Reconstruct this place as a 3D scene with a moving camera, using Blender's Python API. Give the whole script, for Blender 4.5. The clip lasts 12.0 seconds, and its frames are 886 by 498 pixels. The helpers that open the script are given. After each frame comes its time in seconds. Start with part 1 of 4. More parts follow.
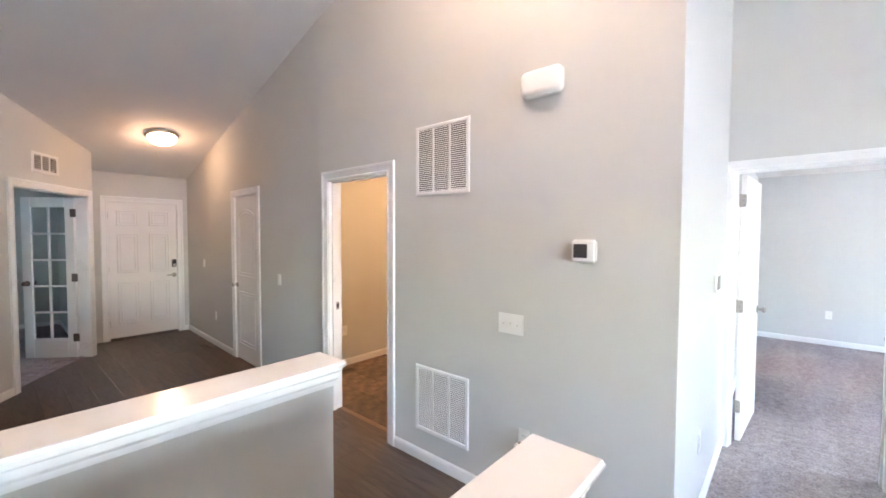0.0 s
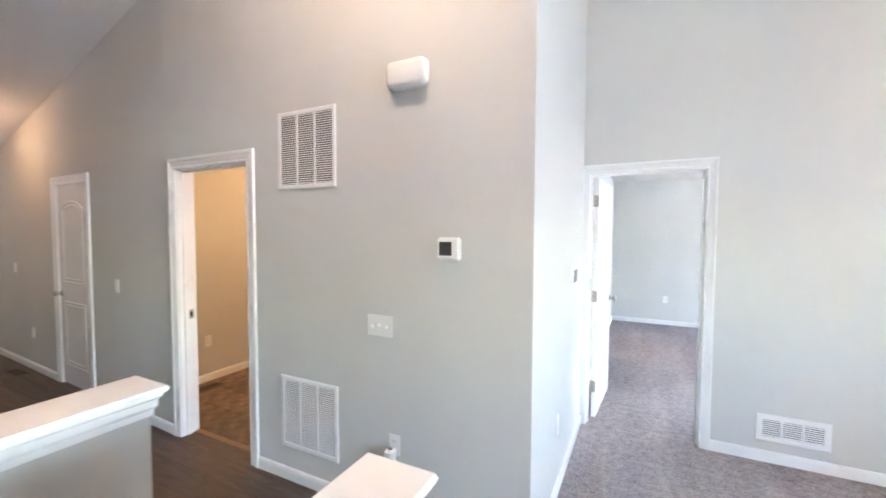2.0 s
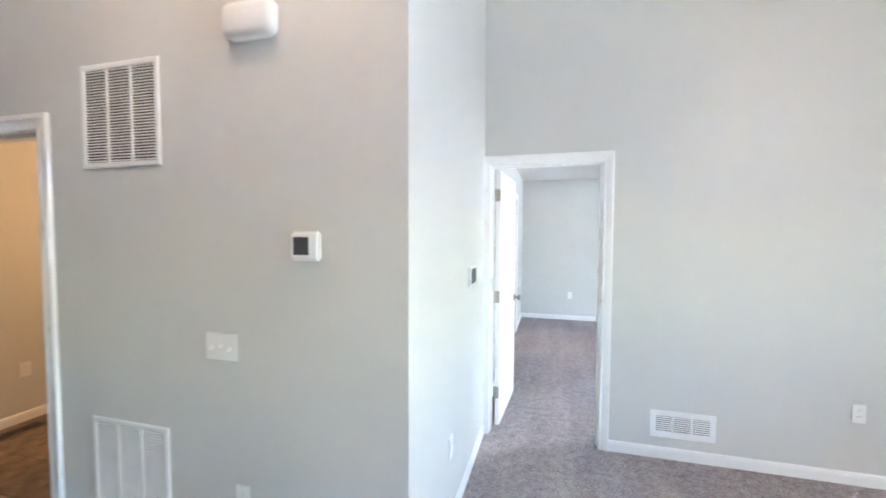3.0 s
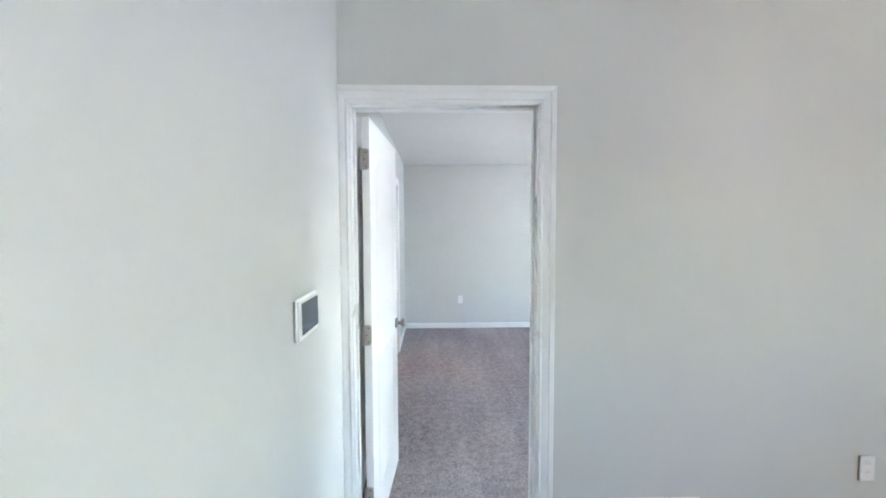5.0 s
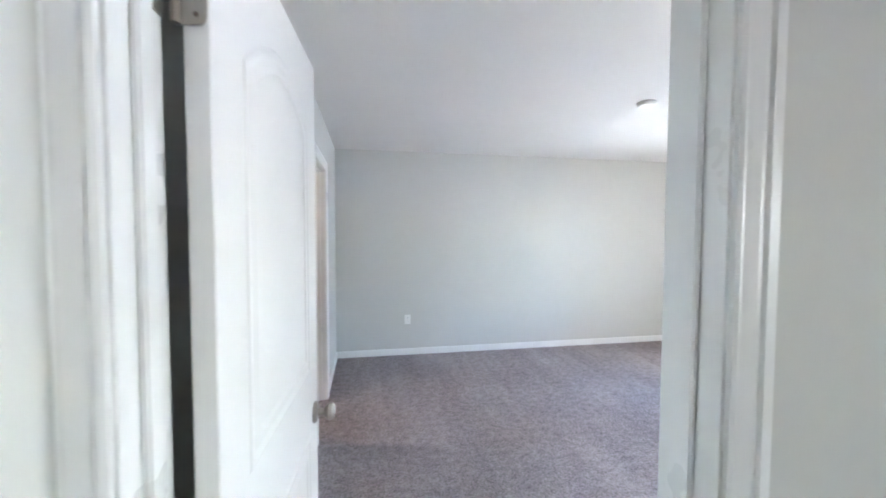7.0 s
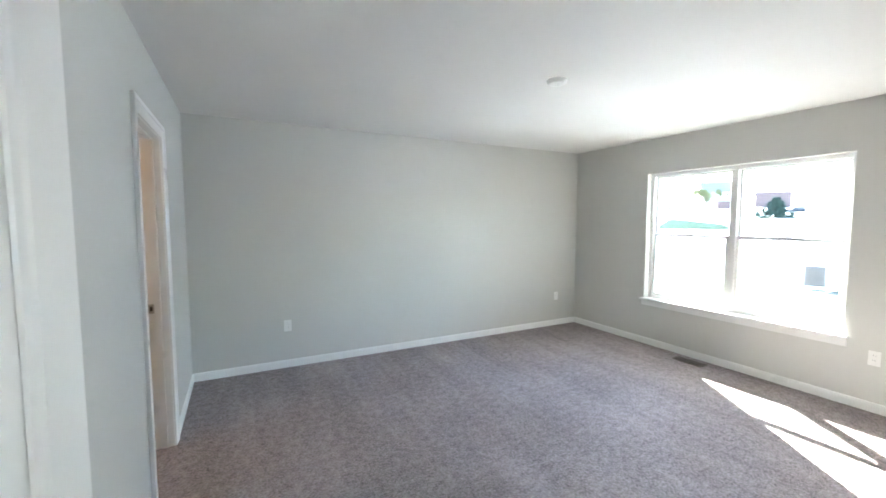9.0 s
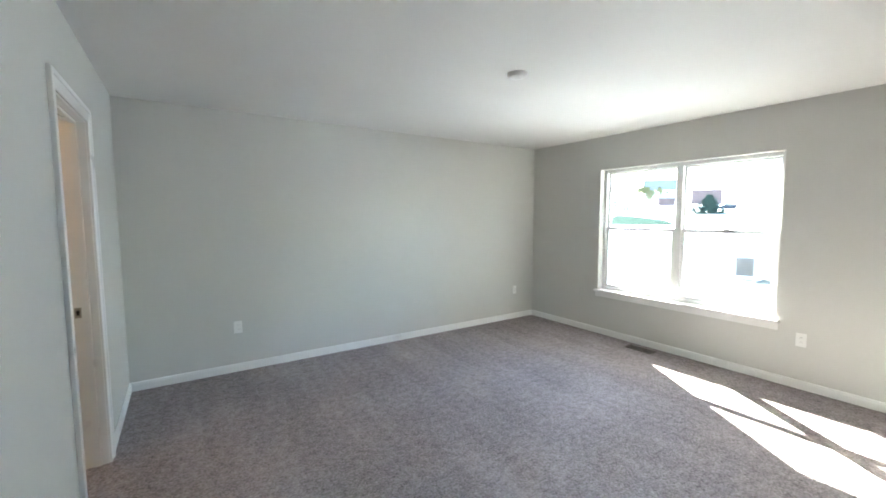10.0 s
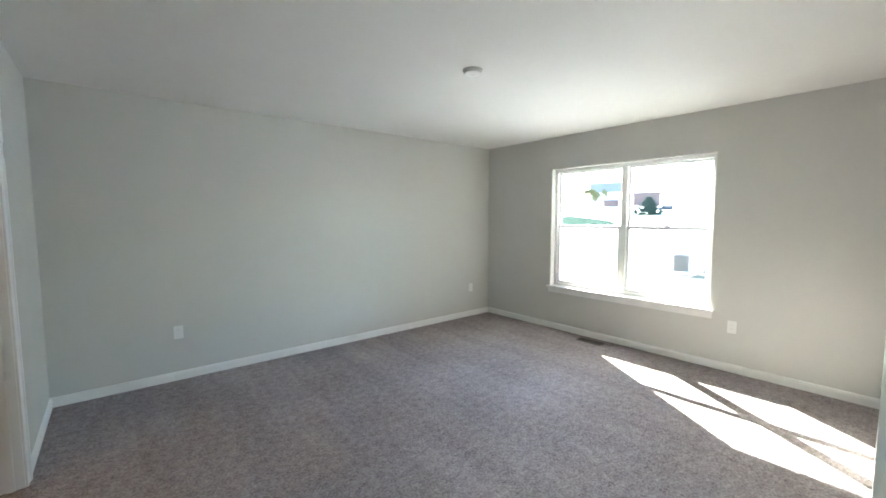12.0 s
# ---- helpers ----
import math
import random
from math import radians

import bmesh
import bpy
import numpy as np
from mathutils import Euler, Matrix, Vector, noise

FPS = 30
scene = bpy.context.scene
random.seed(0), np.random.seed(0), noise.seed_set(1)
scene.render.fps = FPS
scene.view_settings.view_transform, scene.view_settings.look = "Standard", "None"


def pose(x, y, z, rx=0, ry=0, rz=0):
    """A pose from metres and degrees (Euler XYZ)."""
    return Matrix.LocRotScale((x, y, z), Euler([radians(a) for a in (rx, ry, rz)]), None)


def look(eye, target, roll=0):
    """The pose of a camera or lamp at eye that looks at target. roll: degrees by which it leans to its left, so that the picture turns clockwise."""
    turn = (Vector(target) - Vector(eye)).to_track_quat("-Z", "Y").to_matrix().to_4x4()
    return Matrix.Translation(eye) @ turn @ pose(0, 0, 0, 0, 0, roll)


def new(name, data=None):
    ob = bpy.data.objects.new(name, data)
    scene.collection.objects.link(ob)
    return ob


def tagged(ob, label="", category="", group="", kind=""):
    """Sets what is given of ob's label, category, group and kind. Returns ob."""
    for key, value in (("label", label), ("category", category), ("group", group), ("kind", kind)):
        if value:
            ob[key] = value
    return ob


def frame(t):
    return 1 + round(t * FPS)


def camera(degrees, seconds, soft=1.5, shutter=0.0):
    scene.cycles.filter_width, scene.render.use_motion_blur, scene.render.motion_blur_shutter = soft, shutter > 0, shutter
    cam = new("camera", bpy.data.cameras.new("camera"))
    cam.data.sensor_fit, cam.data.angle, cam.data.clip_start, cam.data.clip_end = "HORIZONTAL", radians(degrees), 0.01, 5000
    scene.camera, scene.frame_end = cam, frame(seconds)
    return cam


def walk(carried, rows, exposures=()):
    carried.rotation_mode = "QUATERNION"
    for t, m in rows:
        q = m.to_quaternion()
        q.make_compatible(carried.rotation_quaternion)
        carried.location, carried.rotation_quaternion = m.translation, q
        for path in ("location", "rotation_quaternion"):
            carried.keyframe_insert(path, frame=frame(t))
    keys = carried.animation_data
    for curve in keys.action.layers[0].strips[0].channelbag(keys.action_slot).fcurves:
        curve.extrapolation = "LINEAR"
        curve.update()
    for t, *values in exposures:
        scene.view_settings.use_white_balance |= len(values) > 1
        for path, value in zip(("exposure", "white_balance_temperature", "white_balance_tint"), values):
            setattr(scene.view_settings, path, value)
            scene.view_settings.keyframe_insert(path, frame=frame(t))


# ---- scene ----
cam = camera(96.2, 12.0, soft=1.7, shutter=0.4)
PATH = [
    (0, (-0.049, 2.812, 1.568), (-1.362, 4.318, 1.493), 0.2),
    (0.5, (-0.031, 2.815, 1.567), (-1.332, 4.331, 1.492), 0.2),
    (1, (-0.013, 2.835, 1.564), (-1.214, 4.431, 1.489), 0.2),
    (1.5, (0.0, 2.881, 1.566), (-1.057, 4.577, 1.492), 0.2),
    (2, (0.031, 2.999, 1.572), (-0.865, 4.785, 1.483), 0.2),
    (2.5, (0.071, 3.189, 1.571), (-0.652, 5.052, 1.477), 0.2),
    (3, (0.1, 3.417, 1.546), (-0.433, 5.342, 1.456), 0.2),
    (3.5, (0.076, 3.702, 1.533), (-0.244, 5.674, 1.441), 0.2),
    (5.5, (-0.044, 5.054, 1.519), (0.064, 7.048, 1.41), -0.3),
    (6, (-0.063, 5.369, 1.518), (0.091, 7.36, 1.413), -0.3),
    (6.5, (-0.06, 5.65, 1.513), (0.168, 7.634, 1.405), -0.4),
    (7, (-0.083, 5.894, 1.498), (0.294, 7.856, 1.41), 0.2),
    (9, (-0.018, 6.412, 1.505), (0.896, 8.186, 1.358), 0.0),
    (9.5, (-0.018, 6.456, 1.503), (0.998, 8.171, 1.337), 0.0),
    (10, (-0.018, 6.479, 1.485), (1.08, 8.142, 1.32), -0.1),
    (10.5, (-0.027, 6.491, 1.474), (1.14, 8.107, 1.31), -0.1),
    (11, (-0.026, 6.503, 1.45), (1.197, 8.078, 1.293), -0.1),
    (11.5, (-0.018, 6.501, 1.447), (1.24, 8.048, 1.287), -0.1),
    (12, (-0.014, 6.503, 1.447), (1.264, 8.034, 1.287), -0.1),
]
EXPOSURES = [
    (0.0, 6.53, 6250, 11), (2.5, 6.37, 6150, 8), (3.5, 6.17, 6050, 6), (5.5, 5.74, 6150, 6),
    (7.0, 5.58, 6200, 8), (9.0, 5.22, 6450, 3), (12.0, 4.85, 6700, 0)]
walk(cam, [(t, look(eye, target, roll)) for t, eye, target, roll in PATH], EXPOSURES)

# ---- light ----
world = bpy.data.worlds.new("world")
scene.world = world
world.use_nodes = True
wn = world.node_tree.nodes
sky = wn.new("ShaderNodeTexSky")
sky.sky_type = 'NISHITA'
sky.sun_disc = False
SUN_FROM = Vector((0.80, 1.17, 1.0)).normalized()
sky.sun_elevation = math.asin(SUN_FROM.z)
sky.sun_rotation = math.atan2(SUN_FROM.x, SUN_FROM.y)
wn["Background"].inputs["Strength"].default_value = 0.15
world.node_tree.links.new(sky.outputs[0], wn["Background"].inputs["Color"])

sun_data = bpy.data.lights.new("sun", 'SUN')
sun_data.energy, sun_data.angle, sun_data.color = 2.8, radians(0.5), (1.0, 0.97, 0.92)
sun = new("sun", sun_data)
sun.matrix_world = look((20, 20, 20), Vector((20, 20, 20)) - SUN_FROM)


def bulb(name, place, power, color, radius=0.06):
    d = bpy.data.lights.new(name, 'POINT')
    d.energy, d.color, d.shadow_soft_size = power, color, radius
    o = new(name, d)
    o.location = place
    return o


WARM = (1.0, 0.62, 0.34)
bulb("entry_bulb", (-5.95, 4.27, 2.60), 0.13, (1.0, 0.53, 0.31), 0.08)
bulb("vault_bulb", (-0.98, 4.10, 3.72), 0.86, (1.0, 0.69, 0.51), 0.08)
bulb("bath_bulb", (-2.7, 6.2, 2.25), 0.55, (1.0, 0.54, 0.25), 0.08)
daylight = bpy.data.lights.new("great_room_daylight", 'AREA')
daylight.shape, daylight.size, daylight.size_y = 'RECTANGLE', 2.3, 0.8
daylight.energy, daylight.color = 0.95, (1.0, 0.98, 0.96)
new("great_room_daylight", daylight).matrix_world = look((4.46, 3.00, 1.55), (0.0, 3.00, 1.55))
bulb("ensuite_bulb", (-1.4, 9.1, 2.2), 0.45, WARM, 0.08)


# ---- materials ----
def material(name, color, rough=0.6, metal=0.0, var=0.06, scale=3.0, bump=0.0, bump_scale=200.0, spec=0.5, per_piece=0.0):
    m = bpy.data.materials.new(name)
    m.use_nodes = True
    nt = m.node_tree
    n, l = nt.nodes, nt.links
    b = n["Principled BSDF"]
    b.inputs["Metallic"].default_value = metal
    b.inputs["Specular IOR Level"].default_value = spec
    tc = n.new("ShaderNodeTexCoord")
    big, small = n.new("ShaderNodeTexNoise"), n.new("ShaderNodeTexNoise")
    big.inputs["Scale"].default_value, big.inputs["Detail"].default_value = scale, 4
    small.inputs["Scale"].default_value, small.inputs["Detail"].default_value = bump_scale, 3
    l.new(tc.outputs["Object"], big.inputs["Vector"])
    l.new(tc.outputs["Object"], small.inputs["Vector"])
    ramp = n.new("ShaderNodeMapRange")
    ramp.inputs["From Min"].default_value, ramp.inputs["From Max"].default_value = 0.25, 0.75
    ramp.inputs["To Min"].default_value, ramp.inputs["To Max"].default_value = 1 - var, 1 + var
    l.new(big.outputs["Fac"], ramp.inputs["Value"])
    value = ramp.outputs[0]
    if per_piece:
        oi = n.new("ShaderNodeObjectInfo")
        pr = n.new("ShaderNodeMapRange")
        pr.inputs["To Min"].default_value, pr.inputs["To Max"].default_value = 1 - per_piece, 1 + per_piece
        l.new(oi.outputs["Random"], pr.inputs["Value"])
        mul = n.new("ShaderNodeMath")
        mul.operation = 'MULTIPLY'
        l.new(value, mul.inputs[0])
        l.new(pr.outputs[0], mul.inputs[1])
        value = mul.outputs[0]
    mix = n.new("ShaderNodeVectorMath")
    mix.operation = 'SCALE'
    mix.inputs[0].default_value = color
    l.new(value, mix.inputs["Scale"])
    l.new(mix.outputs[0], b.inputs["Base Color"])
    rr = n.new("ShaderNodeMapRange")
    rr.inputs["To Min"].default_value, rr.inputs["To Max"].default_value = max(0.02, rough - 0.08), min(1, rough + 0.08)
    l.new(big.outputs["Fac"], rr.inputs["Value"])
    l.new(rr.outputs[0], b.inputs["Roughness"])
    if bump:
        bp = n.new("ShaderNodeBump")
        bp.inputs["Strength"].default_value, bp.inputs["Distance"].default_value = bump, 0.002
        l.new(small.outputs["Fac"], bp.inputs["Height"])
        l.new(bp.outputs[0], b.inputs["Normal"])
    return m


def carpet_material():
    m = bpy.data.materials.new("carpet_pile")
    m.use_nodes = True
    nt = m.node_tree
    n, l = nt.nodes, nt.links
    b = n["Principled BSDF"]
    b.inputs["Roughness"].default_value = 0.97
    b.inputs["Specular IOR Level"].default_value = 0.1
    tc = n.new("ShaderNodeTexCoord")

    def tex(scale, detail, rough=0.5):
        t = n.new("ShaderNodeTexNoise")
        t.inputs["Scale"].default_value, t.inputs["Detail"].default_value, t.inputs["Roughness"].default_value = scale, detail, rough
        l.new(tc.outputs["Object"], t.inputs["Vector"])
        return t
    tuft, blot, swath = tex(68, 3, 0.7), tex(19, 4, 0.6), tex(1.1, 3)
    # vacuum tracks: long bands
    mp = n.new("ShaderNodeMapping")
    mp.inputs["Rotation"].default_value = (0, 0, radians(-10))
    mp.inputs["Scale"].default_value = (4.2, 0.45, 1)
    band = n.new("ShaderNodeTexNoise")
    band.inputs["Scale"].default_value, band.inputs["Detail"].default_value = 1.3, 2
    l.new(tc.outputs["Object"], mp.inputs["Vector"])
    l.new(mp.outputs[0], band.inputs["Vector"])
    total = None
    for t, k in ((tuft, 1.22), (blot, 0.65), (swath, 0.38), (band, 0.26)):
        s = n.new("ShaderNodeMath")
        s.operation = 'MULTIPLY_ADD'
        l.new(t.outputs["Fac"], s.inputs[0])
        s.inputs[1].default_value = k
        if total is None:
            s.inputs[2].default_value = -0.75
        else:
            l.new(total, s.inputs[2])
        total = s.outputs[0]
    ramp = n.new("ShaderNodeValToRGB")
    ramp.color_ramp.elements[0].position, ramp.color_ramp.elements[0].color = 0.10, (0.105, 0.092, 0.094, 1)
    ramp.color_ramp.elements[1].position, ramp.color_ramp.elements[1].color = 0.90, (0.60, 0.53, 0.535, 1)
    l.new(total, ramp.inputs[0])
    l.new(ramp.outputs[0], b.inputs["Base Color"])
    bp = n.new("ShaderNodeBump")
    bp.inputs["Strength"].default_value, bp.inputs["Distance"].default_value = 0.9, 0.012
    l.new(total, bp.inputs["Height"])
    l.new(bp.outputs[0], b.inputs["Normal"])
    return m


def wood_material():
    m = material("dark_plank", (0.085, 0.062, 0.052), 0.42, per_piece=0.14)
    n, l = m.node_tree.nodes, m.node_tree.links
    mix = [x for x in n if x.type == 'VECT_MATH'][0]
    tc = [x for x in n if x.type == 'TEX_COORD'][0]
    mp = n.new("ShaderNodeMapping")
    mp.inputs["Scale"].default_value = (2.2, 14, 1)
    g = n.new("ShaderNodeTexNoise")
    g.inputs["Scale"].default_value, g.inputs["Detail"].default_value, g.inputs["Distortion"].default_value = 1.5, 6, 1.2
    l.new(tc.outputs["Object"], mp.inputs["Vector"])
    l.new(mp.outputs[0], g.inputs["Vector"])
    r = n.new("ShaderNodeValToRGB")
    r.color_ramp.elements[0].position, r.color_ramp.elements[0].color = 0.3, (0.055, 0.038, 0.030, 1)
    r.color_ramp.elements[1].position, r.color_ramp.elements[1].color = 0.75, (0.115, 0.080, 0.063, 1)
    l.new(g.outputs["Fac"], r.inputs[0])
    l.new(r.outputs[0], mix.inputs[0])
    return m


def glass_material(name, tint=(1, 1, 1, 1), rough=0.0):
    m = bpy.data.materials.new(name)
    m.use_nodes = True
    n, l = m.node_tree.nodes, m.node_tree.links
    n.remove(n["Principled BSDF"])
    tr, gl, mx, fr = n.new("ShaderNodeBsdfTransparent"), n.new("ShaderNodeBsdfGlossy"), n.new("ShaderNodeMixShader"), n.new("ShaderNodeFresnel")
    tr.inputs[0].default_value = tint
    gl.inputs["Roughness"].default_value = rough
    fr.inputs[0].default_value = 1.45
    l.new(fr.outputs[0], mx.inputs[0])
    l.new(tr.outputs[0], mx.inputs[1])
    l.new(gl.outputs[0], mx.inputs[2])
    l.new(mx.outputs[0], n["Material Output"].inputs[0])
    return m


def glow_material(name, color, strength):
    m = bpy.data.materials.new(name)
    m.use_nodes = True
    b = m.node_tree.nodes["Principled BSDF"]
    b.inputs["Base Color"].default_value = (0.9, 0.88, 0.84, 1)
    b.inputs["Emission Color"].default_value = (*color, 1)
    b.inputs["Emission Strength"].default_value = strength
    return m


PAINT = material("wall_paint", (0.592, 0.590, 0.562), 0.75, var=0.02, scale=1.2, bump=0.12, bump_scale=260, spec=0.25)
CEIL = material("ceiling_paint", (0.74, 0.73, 0.71), 0.9, var=0.02, scale=1.5, bump=0.25, bump_scale=120, spec=0.2)
TRIM = material("trim_paint", (0.80, 0.80, 0.79), 0.30, var=0.02, scale=4)
DOORP = material("door_paint", (0.78, 0.77, 0.75), 0.38, var=0.025, scale=3, bump=0.05, bump_scale=140)
PLASTIC = material("white_plastic", (0.80, 0.80, 0.78), 0.35, var=0.015, scale=20)
VENTW = material("vent_enamel", (0.78, 0.78, 0.77), 0.4, var=0.03, scale=25)
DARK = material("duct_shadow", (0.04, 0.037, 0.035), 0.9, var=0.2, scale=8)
NICKEL = material("satin_nickel", (0.40, 0.37, 0.335), 0.36, metal=1.0, var=0.05, scale=30)
BRONZE = material("dark_bronze", (0.16, 0.13, 0.11), 0.4, metal=0.8, var=0.1, scale=30)
BLACK = material("black_plastic", (0.02, 0.02, 0.022), 0.3, var=0.1, scale=30)
SCREEN = material("dark_screen", (0.06, 0.06, 0.066), 0.12, var=0.05, scale=10)
TABLET = material("tablet_glass", (0.05, 0.05, 0.06), 0.06, var=0.05, scale=10, spec=0.9)
VINYL = material("window_vinyl", (0.80, 0.80, 0.80), 0.35, var=0.02, scale=5)
RUBBER = material("weatherstrip", (0.05, 0.045, 0.04), 0.8)
CARPET = carpet_material()
PLANK = wood_material()
TILE = material("brown_stone_vinyl", (0.175, 0.118, 0.083), 0.5, var=0.7, scale=11, bump=0.1, bump_scale=60, per_piece=0.3)
STRIP = material("tan_wood_strip", (0.24, 0.165, 0.11), 0.5, var=0.15, scale=12)
GROUT = material("floor_underlay", (0.045, 0.034, 0.028), 0.9, var=0.1)
GLASS = glass_material("clear_glass")
STUDY_GLASS = glass_material("door_glass", (0.85, 0.88, 0.9, 1))
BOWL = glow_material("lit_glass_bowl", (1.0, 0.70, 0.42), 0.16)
LED = glow_material("white_indicator", (1, 1, 1), 0.03)
GRASS = material("lawn", (0.022, 0.034, 0.027), 0.95, var=0.3, scale=0.8, bump=0.5, bump_scale=30, spec=0.0)
DRYGRASS = material("worn_grass", (0.075, 0.078, 0.066), 0.95, var=0.35, scale=2.5, bump=0.5, bump_scale=30, spec=0.0)
CONCRETE = material("pale_concrete", (0.50, 0.50, 0.49), 0.9, var=0.08, scale=0.5, bump=0.2, bump_scale=40)
SIDING = material("white_siding", (0.78, 0.78, 0.76), 0.6, var=0.03, scale=1)
BRICK = material("brown_brick", (0.075, 0.056, 0.056), 0.9, var=0.2, scale=2, bump=0.3, bump_scale=20, spec=0.0)
ROOF = material("grey_shingles", (0.085, 0.09, 0.105), 0.9, var=0.15, scale=3, bump=0.3, bump_scale=15, spec=0.0)
SPRUCE = material("spruce_needles", (0.026, 0.042, 0.036), 0.9, var=0.4, scale=4, spec=0.0)
LEAF = material("spring_leaves", (0.085, 0.092, 0.05), 0.8, var=0.35, scale=3, spec=0.0)
BARK = material("bark", (0.12, 0.09, 0.07), 0.95, var=0.3, scale=6, bump=0.5, bump_scale=30)
CARP = material("dark_car_paint", (0.02, 0.024, 0.03), 0.5, var=0.05, scale=2, spec=0.0)
ACGREY = material("weathered_grey_metal", (0.075, 0.07, 0.065), 0.7, var=0.1, scale=4, spec=0.0)
CAP = material("semigloss_cap_paint", (0.80, 0.79, 0.77), 0.16, var=0.02, scale=5)
METALG = material("grey_sheet_metal", (0.2, 0.2, 0.2), 0.5, metal=0.2, var=0.08, scale=4)


# ---- building helpers ----
def part(name, bm, mat, parent=None, label="", m=None, smooth=False):
    me = bpy.data.meshes.new(name)
    bmesh.ops.recalc_face_normals(bm, faces=bm.faces[:])
    if smooth:
        for f in bm.faces:
            f.smooth = True
    bm.to_mesh(me)
    if smooth:
        me.set_sharp_from_angle(angle=radians(32))
    bm.free()
    me.materials.append(mat)
    o = new(name, me)
    if parent:
        o.parent = parent
    if m is not None:
        o.matrix_basis = m
    if label:
        o["label"] = label
    return o


def thing(name, m, label, category, group="", kind=""):
    o = new(name)
    o.matrix_basis = m
    o.empty_display_size = 0.05
    return tagged(o, label, category, group, kind)


def add_box(bm, x0, x1, y0, y1, z0, z1, bevel=0.0, seg=2):
    r = bmesh.ops.create_cube(bm, size=1.0, matrix=Matrix.Translation(((x0 + x1) / 2, (y0 + y1) / 2, (z0 + z1) / 2)) @ Matrix.Diagonal((abs(x1 - x0), abs(y1 - y0), abs(z1 - z0), 1)))
    if bevel:
        edges = list({e for v in r["verts"] for e in v.link_edges})
        bmesh.ops.bevel(bm, geom=edges, offset=bevel, segments=seg, affect='EDGES', clamp_overlap=True)
    return bm


def box(x0, x1, y0, y1, z0, z1, bevel=0.0, seg=2):
    return add_box(bmesh.new(), x0, x1, y0, y1, z0, z1, bevel, seg)


def lathe(profile, axis="Z", n=28):
    """Solid of revolution from (radius, along) pairs."""
    bm = bmesh.new()
    rings = []
    for r, h in profile:
        if r < 1e-6:
            rings.append([bm.verts.new((0, 0, h))])
        else:
            rings.append([bm.verts.new((r * math.cos(2 * math.pi * i / n), r * math.sin(2 * math.pi * i / n), h)) for i in range(n)])
    for a, b in zip(rings, rings[1:]):
        for i in range(n):
            j = (i + 1) % n
            if len(a) == 1 and len(b) > 1:
                bm.faces.new((a[0], b[i], b[j]))
            elif len(b) == 1 and len(a) > 1:
                bm.faces.new((a[i], a[j], b[0]))
            elif len(a) > 1:
                bm.faces.new((a[i], a[j], b[j], b[i]))
    if axis == "Y":
        bmesh.ops.rotate(bm, verts=bm.verts[:], matrix=Matrix.Rotation(radians(90), 3, 'X'))
    return bm


def sweep(points, profile, closed, bm=None):
    """A moulding along a flat path (x, z); profile pairs are (offset outward to the left of the path, height towards -y)."""
    bm = bm or bmesh.new()
    n = len(points)
    rows = []
    for i, p in enumerate(points):
        p = Vector(p)
        a = (p - Vector(points[i - 1])).normalized() if (closed or i) else None
        b = (Vector(points[(i + 1) % n]) - p).normalized() if (closed or i < n - 1) else None
        a, b = a or b, b or a
        na, nb = Vector((-a.y, a.x)), Vector((-b.y, b.x))
        k = (na + nb) / max(0.2, 1 + na.dot(nb))
        rows.append([bm.verts.new((p.x + k.x * o, -h, p.y + k.y * o)) for o, h in profile])
    for i in range(n if closed else n - 1):
        r, s = rows[i], rows[(i + 1) % n]
        for j in range(len(profile) - 1):
            bm.faces.new((r[j], r[j + 1], s[j + 1], s[j]))
    if not closed:
        for r in (rows[0], rows[-1]):
            bm.faces.new(r)
    return bm


def along(p0, p1, z=0.0):
    """Frame of a wall: x along it, y into it, z up; the room is on the -y side."""
    d = Vector((p1[0] - p0[0], p1[1] - p0[1], 0)).normalized()
    m = Matrix.Identity(4)
    m.col[0][:3], m.col[1][:3], m.col[2][:3], m.col[3][:3] = d, Vector((-d.y, d.x, 0)), (0, 0, 1), (p0[0], p0[1], z)
    return m


